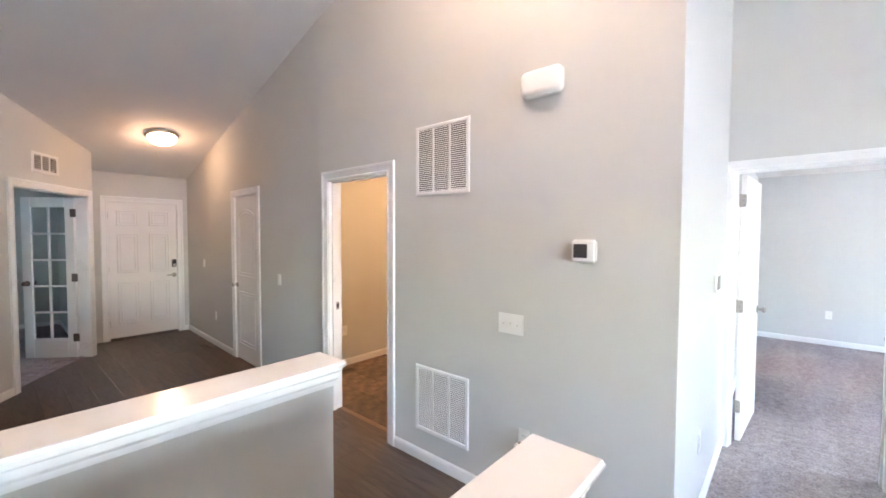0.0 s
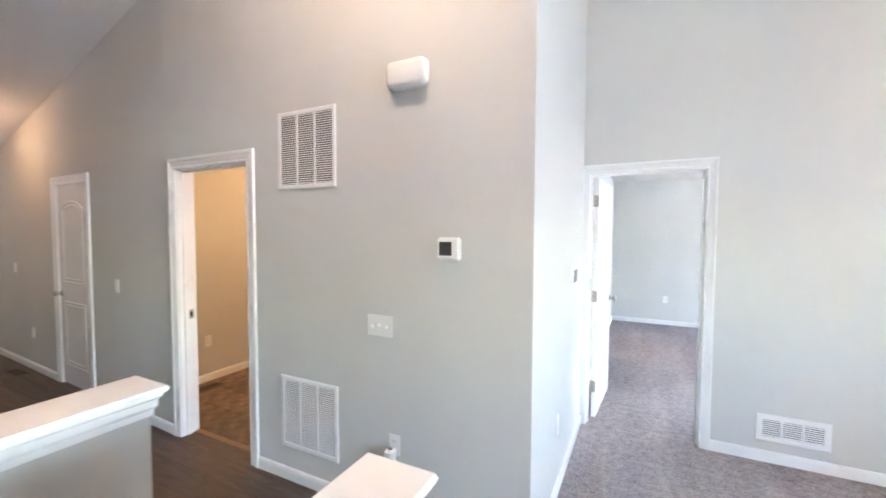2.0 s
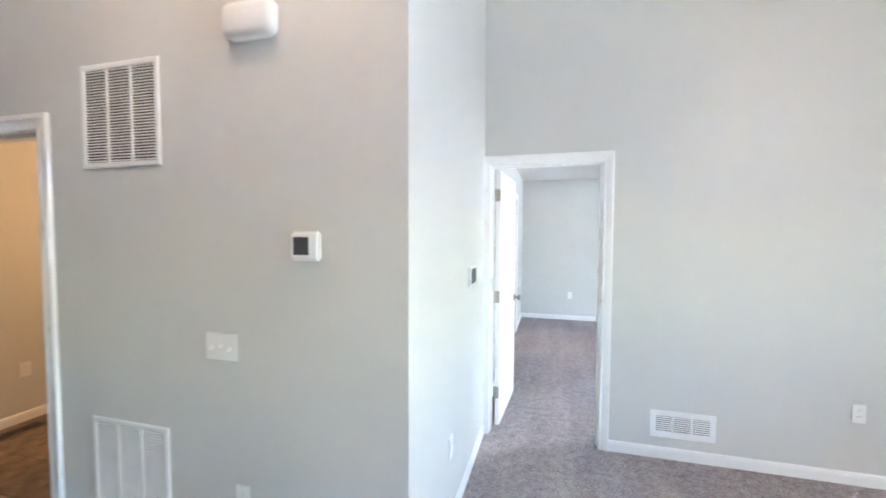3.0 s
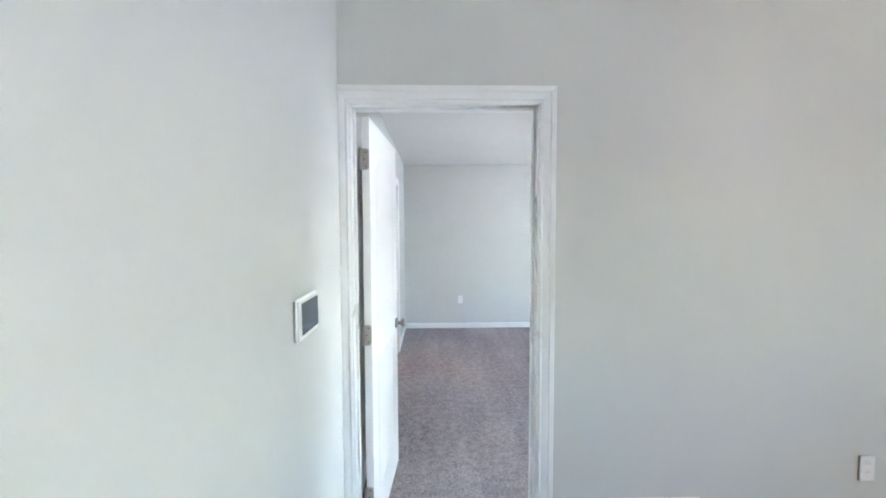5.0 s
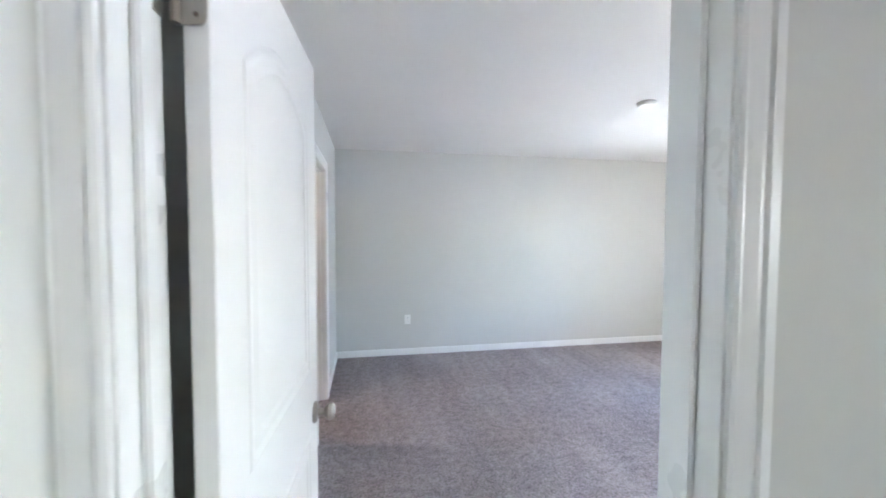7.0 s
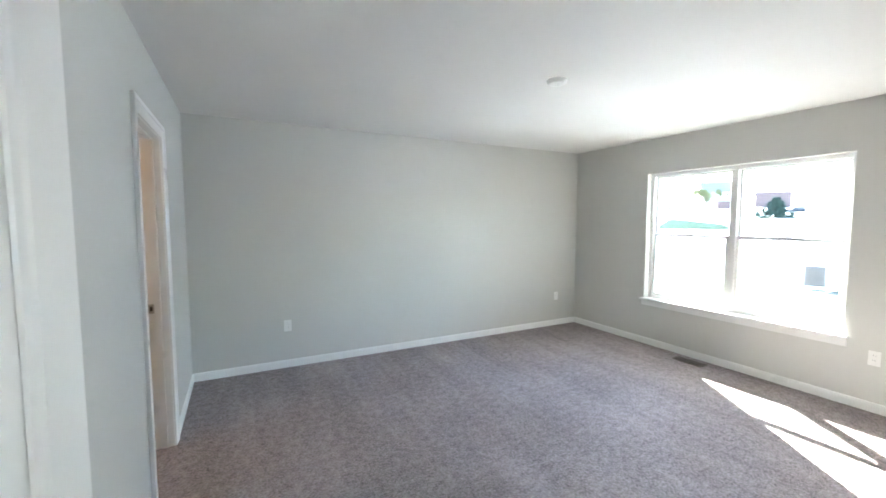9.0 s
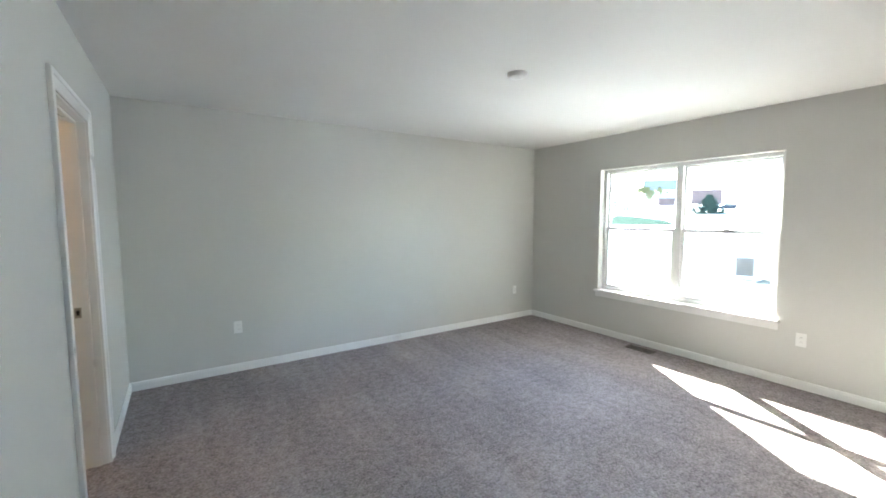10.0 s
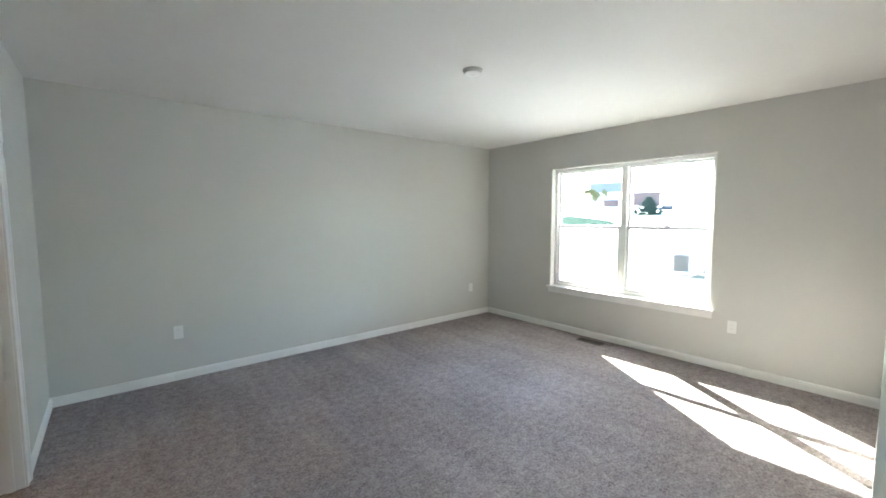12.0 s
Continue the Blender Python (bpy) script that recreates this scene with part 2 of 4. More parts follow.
def wall(name, p0, p1, thick, top, openings=(), label="light greige painted wall", mat=None):
    """openings: (u0, u1, z0, z1). top: height, or a function of the world's x."""
    m = along(p0, p1)
    length = math.hypot(p1[0] - p0[0], p1[1] - p0[1])
    us = sorted({0.0, length, *(o[0] for o in openings), *(o[1] for o in openings)})
    if not isinstance(top, (int, float)):
        kink = [(m.inverted() @ Vector((RIDGE, p0[1], 0))).x]
        us = sorted({*us, *(k for k in kink if 0.05 < k < length - 0.05 and abs(p1[0] - p0[0]) > 1)})
    zs = sorted({0.0, *(o[2] for o in openings), *(o[3] for o in openings)}) + [None]

    def height(u):
        return top if isinstance(top, (int, float)) else top((m @ Vector((u, 0, 0))).x)
    solid = {}
    for i in range(len(us) - 1):
        for j in range(len(zs) - 1):
            uc = (us[i] + us[i + 1]) / 2
            zc = (zs[j] + (zs[j + 1] if zs[j + 1] is not None else zs[j] + 0.2)) / 2
            solid[i, j] = not any(o[0] < uc < o[1] and o[2] < zc < o[3] for o in openings)
    bm = bmesh.new()
    cache = {}

    def v(i, j, k):
        if (i, j, k) not in cache:
            z = zs[j] if zs[j] is not None else height(us[i])
            cache[i, j, k] = bm.verts.new((us[i], thick * k, z))
        return cache[i, j, k]
    for (i, j), s in solid.items():
        if not s:
            continue
        for k in (0, 1):
            bm.faces.new((v(i, j, k), v(i + 1, j, k), v(i + 1, j + 1, k), v(i, j + 1, k)))
        for di, dj, e in ((-1, 0, ((i, j), (i, j + 1))), (1, 0, ((i + 1, j), (i + 1, j + 1))), (0, -1, ((i, j), (i + 1, j))), (0, 1, ((i, j + 1), (i + 1, j + 1)))):
            if not solid.get((i + di, j + dj), False):
                (a, b), (c, d) = e
                bm.faces.new((v(a, b, 0), v(c, d, 0), v(c, d, 1), v(a, b, 1)))
    o = part(name, bm, mat or PAINT, m=m)
    return tagged(o, label, "wall", kind="structure")


BASE_PROFILE = [(0, 0), (0, 0.014), (0.055, 0.014), (0.062, 0.011), (0.068, 0.012), (0.077, 0.004), (0.077, 0)]


def baseboard(p0, p1, u0, u1, label="white painted baseboard"):
    bm = bmesh.new()
    ends = []
    for u in (u0, u1):
        ends.append([bm.verts.new((u, -h, z)) for z, h in BASE_PROFILE])
    for j in range(len(BASE_PROFILE) - 1):
        bm.faces.new((ends[0][j], ends[0][j + 1], ends[1][j + 1], ends[1][j]))
    for e in ends:
        bm.faces.new(e)
    return tagged(part("baseboard", bm, TRIM, m=along(p0, p1)), label, "baseboard", kind="structure")


CASING = [(0, 0), (0, 0.009), (0.007, 0.012), (0.012, 0.012), (0.017, 0.008), (0.026, 0.010), (0.042, 0.013), (0.050, 0.013), (0.055, 0.018), (0.074, 0.019), (0.078, 0.016), (0.078, 0)]


def door_frame(name, p0, p1, u0, u1, h, thick, label, back=True, stop_at=None, slim=1.0):
    """Lining, stops and casings of a doorway in a wall; returns the Empty in the wall's frame."""
    t = thing(name, along(p0, p1), label, "door", kind="structure")
    for n, a, b, c, d in (("jamb", u0 - 0.003, u0 + 0.012, 0, h), ("jamb", u1 - 0.012, u1 + 0.003, 0, h), ("head_jamb", u0 + 0.012, u1 - 0.012, h - 0.012, h + 0.003)):
        part(n, box(a, b, -0.002, thick + 0.002, c, d, 0.001, 1), TRIM, t)
    path = [(u1 - 0.006, 0), (u1 - 0.006, h - 0.006), (u0 + 0.006, h - 0.006), (u0 + 0.006, 0)]
    out = [(o * slim, hh) for o, hh in CASING]
    rpath = path[::-1]
    part("casing", sweep(rpath, [(o, hh + 0.002) for o, hh in out], False), TRIM, t)
    if back:
        bm = sweep(rpath, [(o, hh + 0.002) for o, hh in out], False)
        for vv in bm.verts:
            vv.co.y = thick - vv.co.y
        part("casing", bm, TRIM, t)
    if stop_at is not None:
        for a, b, c, d in ((u0 + 0.012, u0 + 0.023, 0, h - 0.012), (u1 - 0.023, u1 - 0.012, 0, h - 0.012), (u0 + 0.023, u1 - 0.023, h - 0.023, h - 0.012)):
            part("door_stop", box(a, b, stop_at, stop_at + 0.034, c, d, 0.003), TRIM, t)
    return t


PANEL_RING = [(0.0, 0.0), (-0.006, 0.003), (-0.012, 0.0035), (-0.022, 0.001), (-0.026, 0.0007), (-0.048, 0.003), (-0.056, 0.0005)]


def panel_outline(x0, x1, z0, z1, arch=0.0):
    pts = [(x0, z0), (x1, z0), (x1, z1)]
    if arch:
        pts += [(x1 + (x0 - x1) * i / 14, z1 + arch * (1 - (i / 7 - 1) ** 2)) for i in range(1, 14)]
    return pts + [(x0, z1)]


def panel_relief(leaf, outlines, thick, both=True):
    """Moulded panels on a door leaf."""
    for pts in outlines:
        for side in ((0, 1) if both else (0,)):
            bm = bmesh.new()
            sweep(pts, [(-o, h) for o, h in PANEL_RING], True, bm)
            for vv in bm.verts:
                vv.co.y = vv.co.y - 0.0005 if side == 0 else thick + 0.0005 - vv.co.y
            part("door_panel", bm, DOORP, leaf)


def knob(parent, x, z, y, sign, mat=NICKEL, name="door_knob"):
    o = part(name, lathe([(0, 0), (0.032, 0), (0.033, 0.004), (0.028, 0.010), (0.012, 0.013), (0.011, 0.030), (0.020, 0.036), (0.027, 0.046), (0.026, 0.056), (0.017, 0.063), (0, 0.065)], "Y"), mat, parent, "satin nickel knob", smooth=True)
    o.matrix_basis = pose(x, y, z, 0, 0, 0 if sign < 0 else 180)
    return o


def rounded_leaf(y0, y1, z0, z1, rad, x0, x1):
    """A hinge leaf: a thin plate with two round corners on the y0 side."""
    pts = [(y1, z0), (y1, z1)]
    for cz, a0 in ((z1 - rad, 90), (z0 + rad, 180)):
        pts += [(y0 + rad + rad * math.cos(radians(a0 + 15 * k)), cz + rad * math.sin(radians(a0 + 15 * k))) for k in range(7)]
    bm = bmesh.new()
    a, b = ([bm.verts.new((x, y, z)) for y, z in pts] for x in (x0, x1))
    bm.faces.new(a)
    bm.faces.new(b)
    for i in range(len(pts)):
        j = (i + 1) % len(pts)
        bm.faces.new((a[i], a[j], b[j], b[i]))
    return bm


# ---- the structure ----
RIDGE = -0.40


def vault(x):
    return 2.44 + 0.24 * (x + 7.41) if x < RIDGE else 2.44 + 0.24 * (RIDGE + 7.41) - 0.24 * (x - RIDGE)


WV0, WV1 = (-3.20, 4.76), (-0.400, 4.76)
WH0, WH1 = (-7.41, 4.95), (-3.20, 4.76)
WF0, WF1 = (-7.41, 3.55), (-7.41, 5.07)
WO0, WO1 = (-5.151, 2.607), (-6.772, 3.708)
WS0, WS1 = (-0.400, 4.88), (-0.400, 6.38)
WD0, WD1 = (-0.52, 6.38), (4.48, 6.38)
BL0, BL1 = (-0.44, 6.495), (-0.44, 10.675)
BN0, BN1 = (-0.56, 10.675), (4.36, 10.675)
BE0, BE1 = (4.36, 10.795), (4.36, 6.495)
DH = 2.026
BH = 2.45

wall("wall_hall_south", WV0, WV1, 0.12, vault, [(0.127, 0.920, 0, DH)], "greige painted wall with two return grilles")
wall("wall_hall_entry", WH0, WH1, 0.12, vault, [(2.123, 2.837, 0, DH)], "greige painted entry wall under a sloped ceiling")
wall("wall_front", WF0, WF1, 0.14, 2.44, [(0.388, 1.262, 0, DH)])
wall("wall_study", WO0, WO1, 0.12, vault, [(0.665, 1.855, 0, DH)], "greige painted angled wall with french door")
wall("wall_entry_stub", WO1, (-7.41, 3.722), 0.12, vault)
wall("wall_passage", WS0, WS1, 0.12, vault)
wall("wall_bedroom_door", WD0, WD1, 0.115, vault, [(0.158, 0.957, 0, DH + 0.012)], "light grey painted wall beside the bedroom door")
wall("wall_bedroom_west", BL0, BL1, 0.12, BH + 0.05, [(2.303, 3.017, 0, DH)])
wall("wall_bedroom_north", BN0, BN1, 0.12, BH + 0.05)
wall("wall_bedroom_east", BE0, BE1, 0.17, BH + 0.05, [(1.24, 3.045, 0.56, 2.05)], "greige painted wall with a twin window")
GE0, GE1 = (4.48, 6.38), (4.48, -2.5)
wall("wall_great_east", GE0, GE1, 0.17, vault, [(2.13, 4.63, 1.1, 2.0)])
wall("wall_great_south", (4.65, -2.5), (-5.271, -2.5), 0.12, vault)
wall("wall_great_west", (-5.151, -2.5), (-5.151, 2.607), 0.12, vault)
# closet space behind the entry wall: unseen walls added to block light leaks
wall("wall_closet_north", (-7.6, 5.6), (-4.1, 5.6), 0.1, 2.7)
wall("wall_closet_west", (-7.5, 5.05), (-7.5, 5.6), 0.1, 2.7)
# study
wall("wall_study_west", (-9.4, -0.2), (-9.4, 3.9), 0.12, 2.6, [(1.6, 2.2, 1.0, 1.8)])
wall("wall_study_south", (-5.271, -0.2), (-9.4, -0.2), 0.12, 2.6)
wall("wall_study_north", (-9.4, 3.6), (-7.43, 3.6), 0.12, 2.6)
# bath behind the hall wall
wall("wall_bath_west", (-4.0, 4.95), (-4.0, 6.9), 0.1, 2.5)
wall("wall_bath_north", (-4.1, 6.9), (-1.2, 6.9), 0.1, 2.5)
wall("wall_bath_east", (-1.2, 6.9), (-1.2, 4.88), 0.1, 2.5)
# room off the bedroom
wall("wall_ensuite_west", (-2.6, 7.5), (-2.6, 10.8), 0.1, 2.5)
wall("wall_ensuite_south", (-0.56, 7.5), (-2.7, 7.5), 0.1, 2.5)
wall("wall_ensuite_north", (-2.7, 10.8), (-0.56, 10.8), 0.1, 2.5)


def slab(name, x0, x1, y0, y1, z0, z1, mat, label, category):
    return tagged(part(name, box(x0, x1, y0, y1, z0, z1), mat), label, category, kind="structure")


slab("ceiling_bedroom", -0.44, 4.36, 6.495, 10.675, BH, BH + 0.04, CEIL, "white painted flat bedroom ceiling", "ceiling")
slab("ceiling_bath", -4.0, -1.2, 4.88, 6.9, 2.44, 2.48, CEIL, "white painted bath ceiling", "ceiling")
slab("ceiling_ensuite", -2.6, -0.56, 7.5, 10.8, 2.44, 2.48, CEIL, "white painted ceiling", "ceiling")
tri = bmesh.new()
for z in (2.44, 2.48):
    pts = [(-9.4, -0.2), (-5.28, -0.2), (-5.28, 2.55), (-6.83, 3.60), (-9.4, 3.6)]
    tri.faces.new([tri.verts.new((x, y, z)) for x, y in pts])
tagged(part("ceiling_study", tri, CEIL), "white painted study ceiling", "ceiling", kind="structure")
for nm, xa, xb in (("ceiling_vault_west", -7.6, RIDGE), ("ceiling_vault_east", RIDGE, 4.7)):
    bm = bmesh.new()
    vs = [bm.verts.new((x, y, vault(x) + dz)) for dz in (-0.002, 0.1) for x, y in ((xa, -2.65), (xb, -2.65), (xb, 6.5), (xa, 6.5))]
    for q in ((0, 1, 2, 3), (4, 5, 6, 7), (0, 1, 5, 4), (1, 2, 6, 5), (2, 3, 7, 6), (3, 0, 4, 7)):
        bm.faces.new([vs[i] for i in q])
    tagged(part(nm, bm, CEIL), "white painted vaulted ceiling", "ceiling", kind="structure")

slab("floor_carpet", -0.46, 4.50, -2.6, 10.8, -0.05, 0.0, CARPET, "grey-brown cut-pile carpet with vacuum tracks", "floor")
slab("floor_hall", -7.55, -0.46, -2.6, 5.10, -0.05, -0.004, GROUT, "dark brown wood-plank floor", "floor")
slab("floor_bath", -4.0, -1.2, 4.90, 6.9, -0.05, -0.0035, GROUT, "brown stone-look tile floor", "floor")
slab("floor_ensuite", -2.6, -0.46, 7.5, 10.8, -0.05, 0.0, CARPET, "grey-brown carpet", "floor")
# unseen floor of the closet space, added to keep outdoor light out
slab("floor_closet", -7.6, -4.0, 5.10, 5.7, -0.05, 0.0, CARPET, "unseen grey-brown carpet behind the entry wall, added to block light", "floor")
bm = bmesh.new()
for z in (0.012, -0.06):
    bm.faces.new([bm.verts.new((x, y, z)) for x, y in ((-9.4, -0.2), (-5.2, -0.2), (-5.2, 2.56), (-6.80, 3.64), (-9.4, 3.64))])
tagged(part("floor_study", bm, CARPET), "grey-brown study carpet", "floor", kind="structure")

# baseboards, butted between the casings
baseboard(WV0, WV1, 0.993, 2.814)
baseboard(WV0, WV1, 0.0, 0.054)
baseboard(WH0, WH1, 2.912, 4.214)
baseboard(WH0, WH1, 0.0, 2.048)
baseboard(WF0, WF1, 1.337, 1.42)
baseboard(WO0, WO1, 0.0, 0.595)
baseboard(WS0, WS1, -0.134, 1.48)
baseboard(WD0, WD1, 1.018, 5.0)
baseboard((-0.405, 6.495), (-0.44, 6.495), 0, 0.03)
baseboard(BL0, BL1, 0.014, 2.228)
baseboard(BL0, BL1, 3.092, 4.166)
baseboard(BN0, BN1, 0.12, 4.92)
baseboard(BE0, BE1, 0.134, 4.286)
baseboard((4.36, 6.495), (-0.44, 6.495), 0.014, 3.868)
baseboard((-4.0, 4.95), (-4.0, 6.9), 0.0, 1.95)
baseboard((-4.0, 6.9), (-1.2, 6.9), 0.0, 2.8)
baseboard((-9.4, 3.6), (-7.43, 3.6), 0, 1.97)
baseboard((-9.4, -0.2), (-9.4, 3.6), 0, 3.8)

# ---- doors ----
# bath doorway
bath_door = door_frame("door_1", WV0, WV1, 0.127, 0.920, DH, 0.12, "white cased doorway standing open to the bath", stop_at=0.03)
part("strike_plate", box(0.1385, 0.1405, 0.066, 0.102, 0.895, 0.965, 0.0008, 1), NICKEL, bath_door, "satin nickel strike plate")
part("strike_hole", box(0.1404, 0.1412, 0.074, 0.094, 0.912, 0.948), BLACK, bath_door)
part("threshold", box(0.140, 0.90, 0.085, 0.135, -0.004, 0.007, 0.002), STRIP, bath_door, "tan wood transition strip")

# closet door in the entry wall
cd = door_frame("door_2", WH0, WH1, 2.123, 2.837, DH, 0.12, "white two-panel arched closet door, closed", back=False)
leaf = part("door_leaf", box(2.138, 2.822, 0.006, 0.041, 0.012, 2.011, 0.002, 1), DOORP, cd)
for pts in (panel_outline(2.23, 2.73, 1.04, 1.78, 0.075), panel_outline(2.23, 2.73, 0.20, 0.86)):
    bm = sweep(pts, [(-o, 2.2 * h) for o, h in PANEL_RING], True)
    for vv in bm.verts:
        vv.co.y += 0.0055
    part("door_panel", bm, DOORP, leaf)
knob(leaf, 2.175, 0.93, 0.006, -1)
for z in (0.25, 1.03, 1.82):
    part("hinge", box(2.820, 2.830, -0.006, 0.004, z - 0.045, z + 0.045, 0.002, 1), NICKEL, cd, "satin nickel hinge")

# front door
fd = door_frame("door_3", WF0, WF1, 0.388, 1.262, DH, 0.14, "white six-panel front door with keypad lock, closed", back=False)
leaf = part("door_leaf", box(0.403, 1.247, 0.012, 0.057, 0.020, 2.011, 0.002, 1), DOORP, fd)
for x0, x1 in ((0.50, 0.76), (0.89, 1.15)):
    for z0, z1 in ((1.68, 1.90), (0.98, 1.56), (0.24, 0.84)):
        bm = sweep(panel_outline(x0, x1, z0, z1), [(-o, 2.5 * h) for o, h in PANEL_RING], True)
        for vv in bm.verts:
            vv.co.y += 0.0115
        part("door_panel", bm, DOORP, leaf)
part("threshold", box(0.403, 1.247, -0.03, 0.11, -0.004, 0.017, 0.004), BRONZE, fd, "dark bronze threshold")
# unseen slab behind the leaf, added to stop light through the door gaps
part("exterior_panel", box(0.389, 1.261, 0.058, 0.135, -0.004, 2.024), DOORP, leaf)
part("weatherstrip", box(0.404, 1.246, 0.004, 0.012, 0.018, 0.030), RUBBER, fd)
for z in (0.25, 1.03, 1.82):
    part("hinge", box(0.392, 0.404, 0.000, 0.011, z - 0.05, z + 0.05, 0.002, 1), NICKEL, fd, "satin nickel hinge")
lock = part("keypad_lock", box(1.175, 1.235, -0.022, 0.012, 1.03, 1.155, 0.008), BLACK, leaf, "black keypad deadbolt")
part("lock_cover", box(1.182, 1.228, -0.026, -0.0225, 1.035, 1.085, 0.003), NICKEL, lock)
rose = part("lever_rose", lathe([(0, 0), (0.032, 0), (0.033, 0.006), (0.026, 0.012), (0.013, 0.016), (0.012, 0.045), (0, 0.046)], "Y"), NICKEL, leaf, smooth=True)
rose.matrix_basis = pose(1.205, 0.012, 0.91)
lever = part("lever", box(-0.115, 0.012, -0.052, -0.040, -0.009, 0.009, 0.005, 3), NICKEL, rose, "satin nickel lever")

# french door of the study, one leaf swung in
fr = door_frame("door_4", WO0, WO1, 0.665, 1.855, DH, 0.12, "white fifteen-light french door, half open to the study")
swing = along(WO0, WO1).inverted() @ pose(-6.752, 3.545, 0.012, 0, 0, 227)
fleaf = new("french_leaf")
fleaf.parent, fleaf.matrix_basis = fr, swing
LW, LH, ST = 0.595, 1.99, 0.105
for a, b, c, d, nm in ((0, ST, 0, LH, "stile"), (LW - ST, LW, 0, LH, "stile"), (ST, LW - ST, 0, 0.24, "rail"), (ST, LW - ST, LH - 0.12, LH, "rail")):
    part(nm, box(a, b, 0, 0.035, c, d, 0.003, 1), DOORP, fleaf)
GX0, GX1, GZ0, GZ1 = ST, LW - ST, 0.24, LH - 0.12
part("muntin", box((GX0 + GX1) / 2 - 0.011, (GX0 + GX1) / 2 + 0.011, 0.003, 0.032, GZ0, GZ1, 0.004, 1), DOORP, fleaf)
for i in range(1, 5):
    zz = GZ0 + (GZ1 - GZ0) * i / 5
    part("muntin", box(GX0, GX1, 0.004, 0.031, zz - 0.011, zz + 0.011, 0.004, 1), DOORP, fleaf)
for i in range(5):
    for j in range(2):
        xa, za = GX0 + (GX1 - GX0) * j / 2, GZ0 + (GZ1 - GZ0) * i / 5
        p = part("pane", box(xa + 0.006, xa + (GX1 - GX0) / 2 - 0.006, 0.015, 0.019, za + 0.006, za + (GZ1 - GZ0) / 5 - 0.006), STUDY_GLASS, fleaf)
        p.visible_shadow = False
knob(fleaf, LW - 0.055, 0.93, 0.0, -1, BRONZE)
knob(fleaf, LW - 0.055, 0.93, 0.035, 1, BRONZE)
for z in (0.25, 1.0, 1.80):
    part("hinge", box(-0.030, 0.040, 0.035, 0.043, z - 0.05, z + 0.05, 0.003, 1), BRONZE, fleaf, "satin nickel hinge")

# bedroom door, open at right angles into the room
md = door_frame("door_5", WD0, WD1, 0.158, 0.957, DH + 0.012, 0.115, "white panelled bedroom door, standing open on carpet", stop_at=0.040, slim=0.85)
mleaf = part("door_leaf", box(0, 0.725, 0, 0.035, 0, 1.995, 0.002, 1), DOORP, md)
mleaf.matrix_basis = along(WD0, WD1).inverted() @ pose(-0.292, 6.502, 0.014, 0, 0, 86.2)
panel_relief(mleaf, [panel_outline(0.115, 0.61, 1.06, 1.77, 0.10), panel_outline(0.115, 0.61, 0.22, 0.88)], 0.035)
knob(mleaf, 0.675, 0.915, 0.0, -1)
knob(mleaf, 0.675, 0.915, 0.035, 1)
part("latch_plate", box(0.7245, 0.7265, 0.005, 0.030, 0.885, 0.945), NICKEL, mleaf)
for z in (0.26, 1.02, 1.81):
    hg = part("hinge", rounded_leaf(0.003, 0.040, z - 0.047, z + 0.047, 0.014, -0.0025, 0.0), NICKEL, mleaf, "satin nickel hinge with rounded corners")
    for dy, dz in ((0.013, -0.032), (0.020, 0.0), (0.013, 0.032)):
        part("screw", lathe([(0, 0), (0.0038, 0), (0.0030, 0.0008), (0, 0.0009)], n=10), BRONZE, hg).matrix_basis = pose(-0.0025, 0.004 + dy, z + dz, 0, -90, 0)
    part("hinge_knuckle", lathe([(0, z - 0.047), (0.006, z - 0.047), (0.006, z + 0.047), (0.004, z + 0.050), (0, z + 0.051)], n=12), NICKEL, hg, smooth=True).matrix_basis = pose(-0.006, 0.041, 0)
    part("hinge_plate", box(0.1702, 0.1720, 0.078, 0.113, z - 0.03, z + 0.06, 0.0006, 1), NICKEL, md)
strike = part("strike_plate", box(0.9425, 0.945, 0.082, 0.108, 0.89, 0.95, 0.0008, 1), NICKEL, md, "satin nickel strike plate")
part("strike_lip", box(0.934, 0.9425, 0.108, 0.120, 0.905, 0.935, 0.002, 1), NICKEL, strike)

# doorway off the bedroom
ed = door_frame("door_6", BL0, BL1, 2.303, 3.017, DH, 0.12, "white cased doorway off the bedroom, open", stop_at=0.035)
sp = part("strike_plate", box(3.0025, 3.005, 0.074, 0.104, 0.905, 0.965, 0.0008, 1), NICKEL, ed, "satin nickel strike plate")
part("strike_hole", box(3.0018, 3.0026, 0.082, 0.096, 0.92, 0.95), BLACK, sp)

# ---- bedroom window ----
wm = along(BE0, BE1)
win = thing("window_1", wm, "white vinyl twin single-hung window with sill", "window", kind="structure")
U0, U1, Z0, Z1, UM = 1.24, 3.045, 0.56, 2.05, 2.1425
part("window_sill", box(U0 - 0.035, U1 + 0.035, -0.050, 0.075, Z0 - 0.022, Z0 + 0.002, 0.006, 3), TRIM, win, "white painted sill board")
part("apron", box(U0 - 0.025, U1 + 0.025, -0.016, -0.001, Z0 - 0.085, Z0 - 0.0225, 0.004), TRIM, win)
for a, b, c, d, nm in ((U0, U0 + 0.04, Z0, Z1, "window_frame"), (U1 - 0.04, U1, Z0, Z1, "window_frame"), (U0 + 0.04, U1 - 0.04, Z1 - 0.04, Z1, "window_frame"), (U0 + 0.04, U1 - 0.04, Z0, Z0 + 0.035, "window_frame"), (UM - 0.032, UM + 0.032, Z0 + 0.035, Z1 - 0.04, "mullion")):
    part(nm, box(a, b, 0.075, 0.155, c, d, 0.003, 1), VINYL, win)
RAIL = 1.325
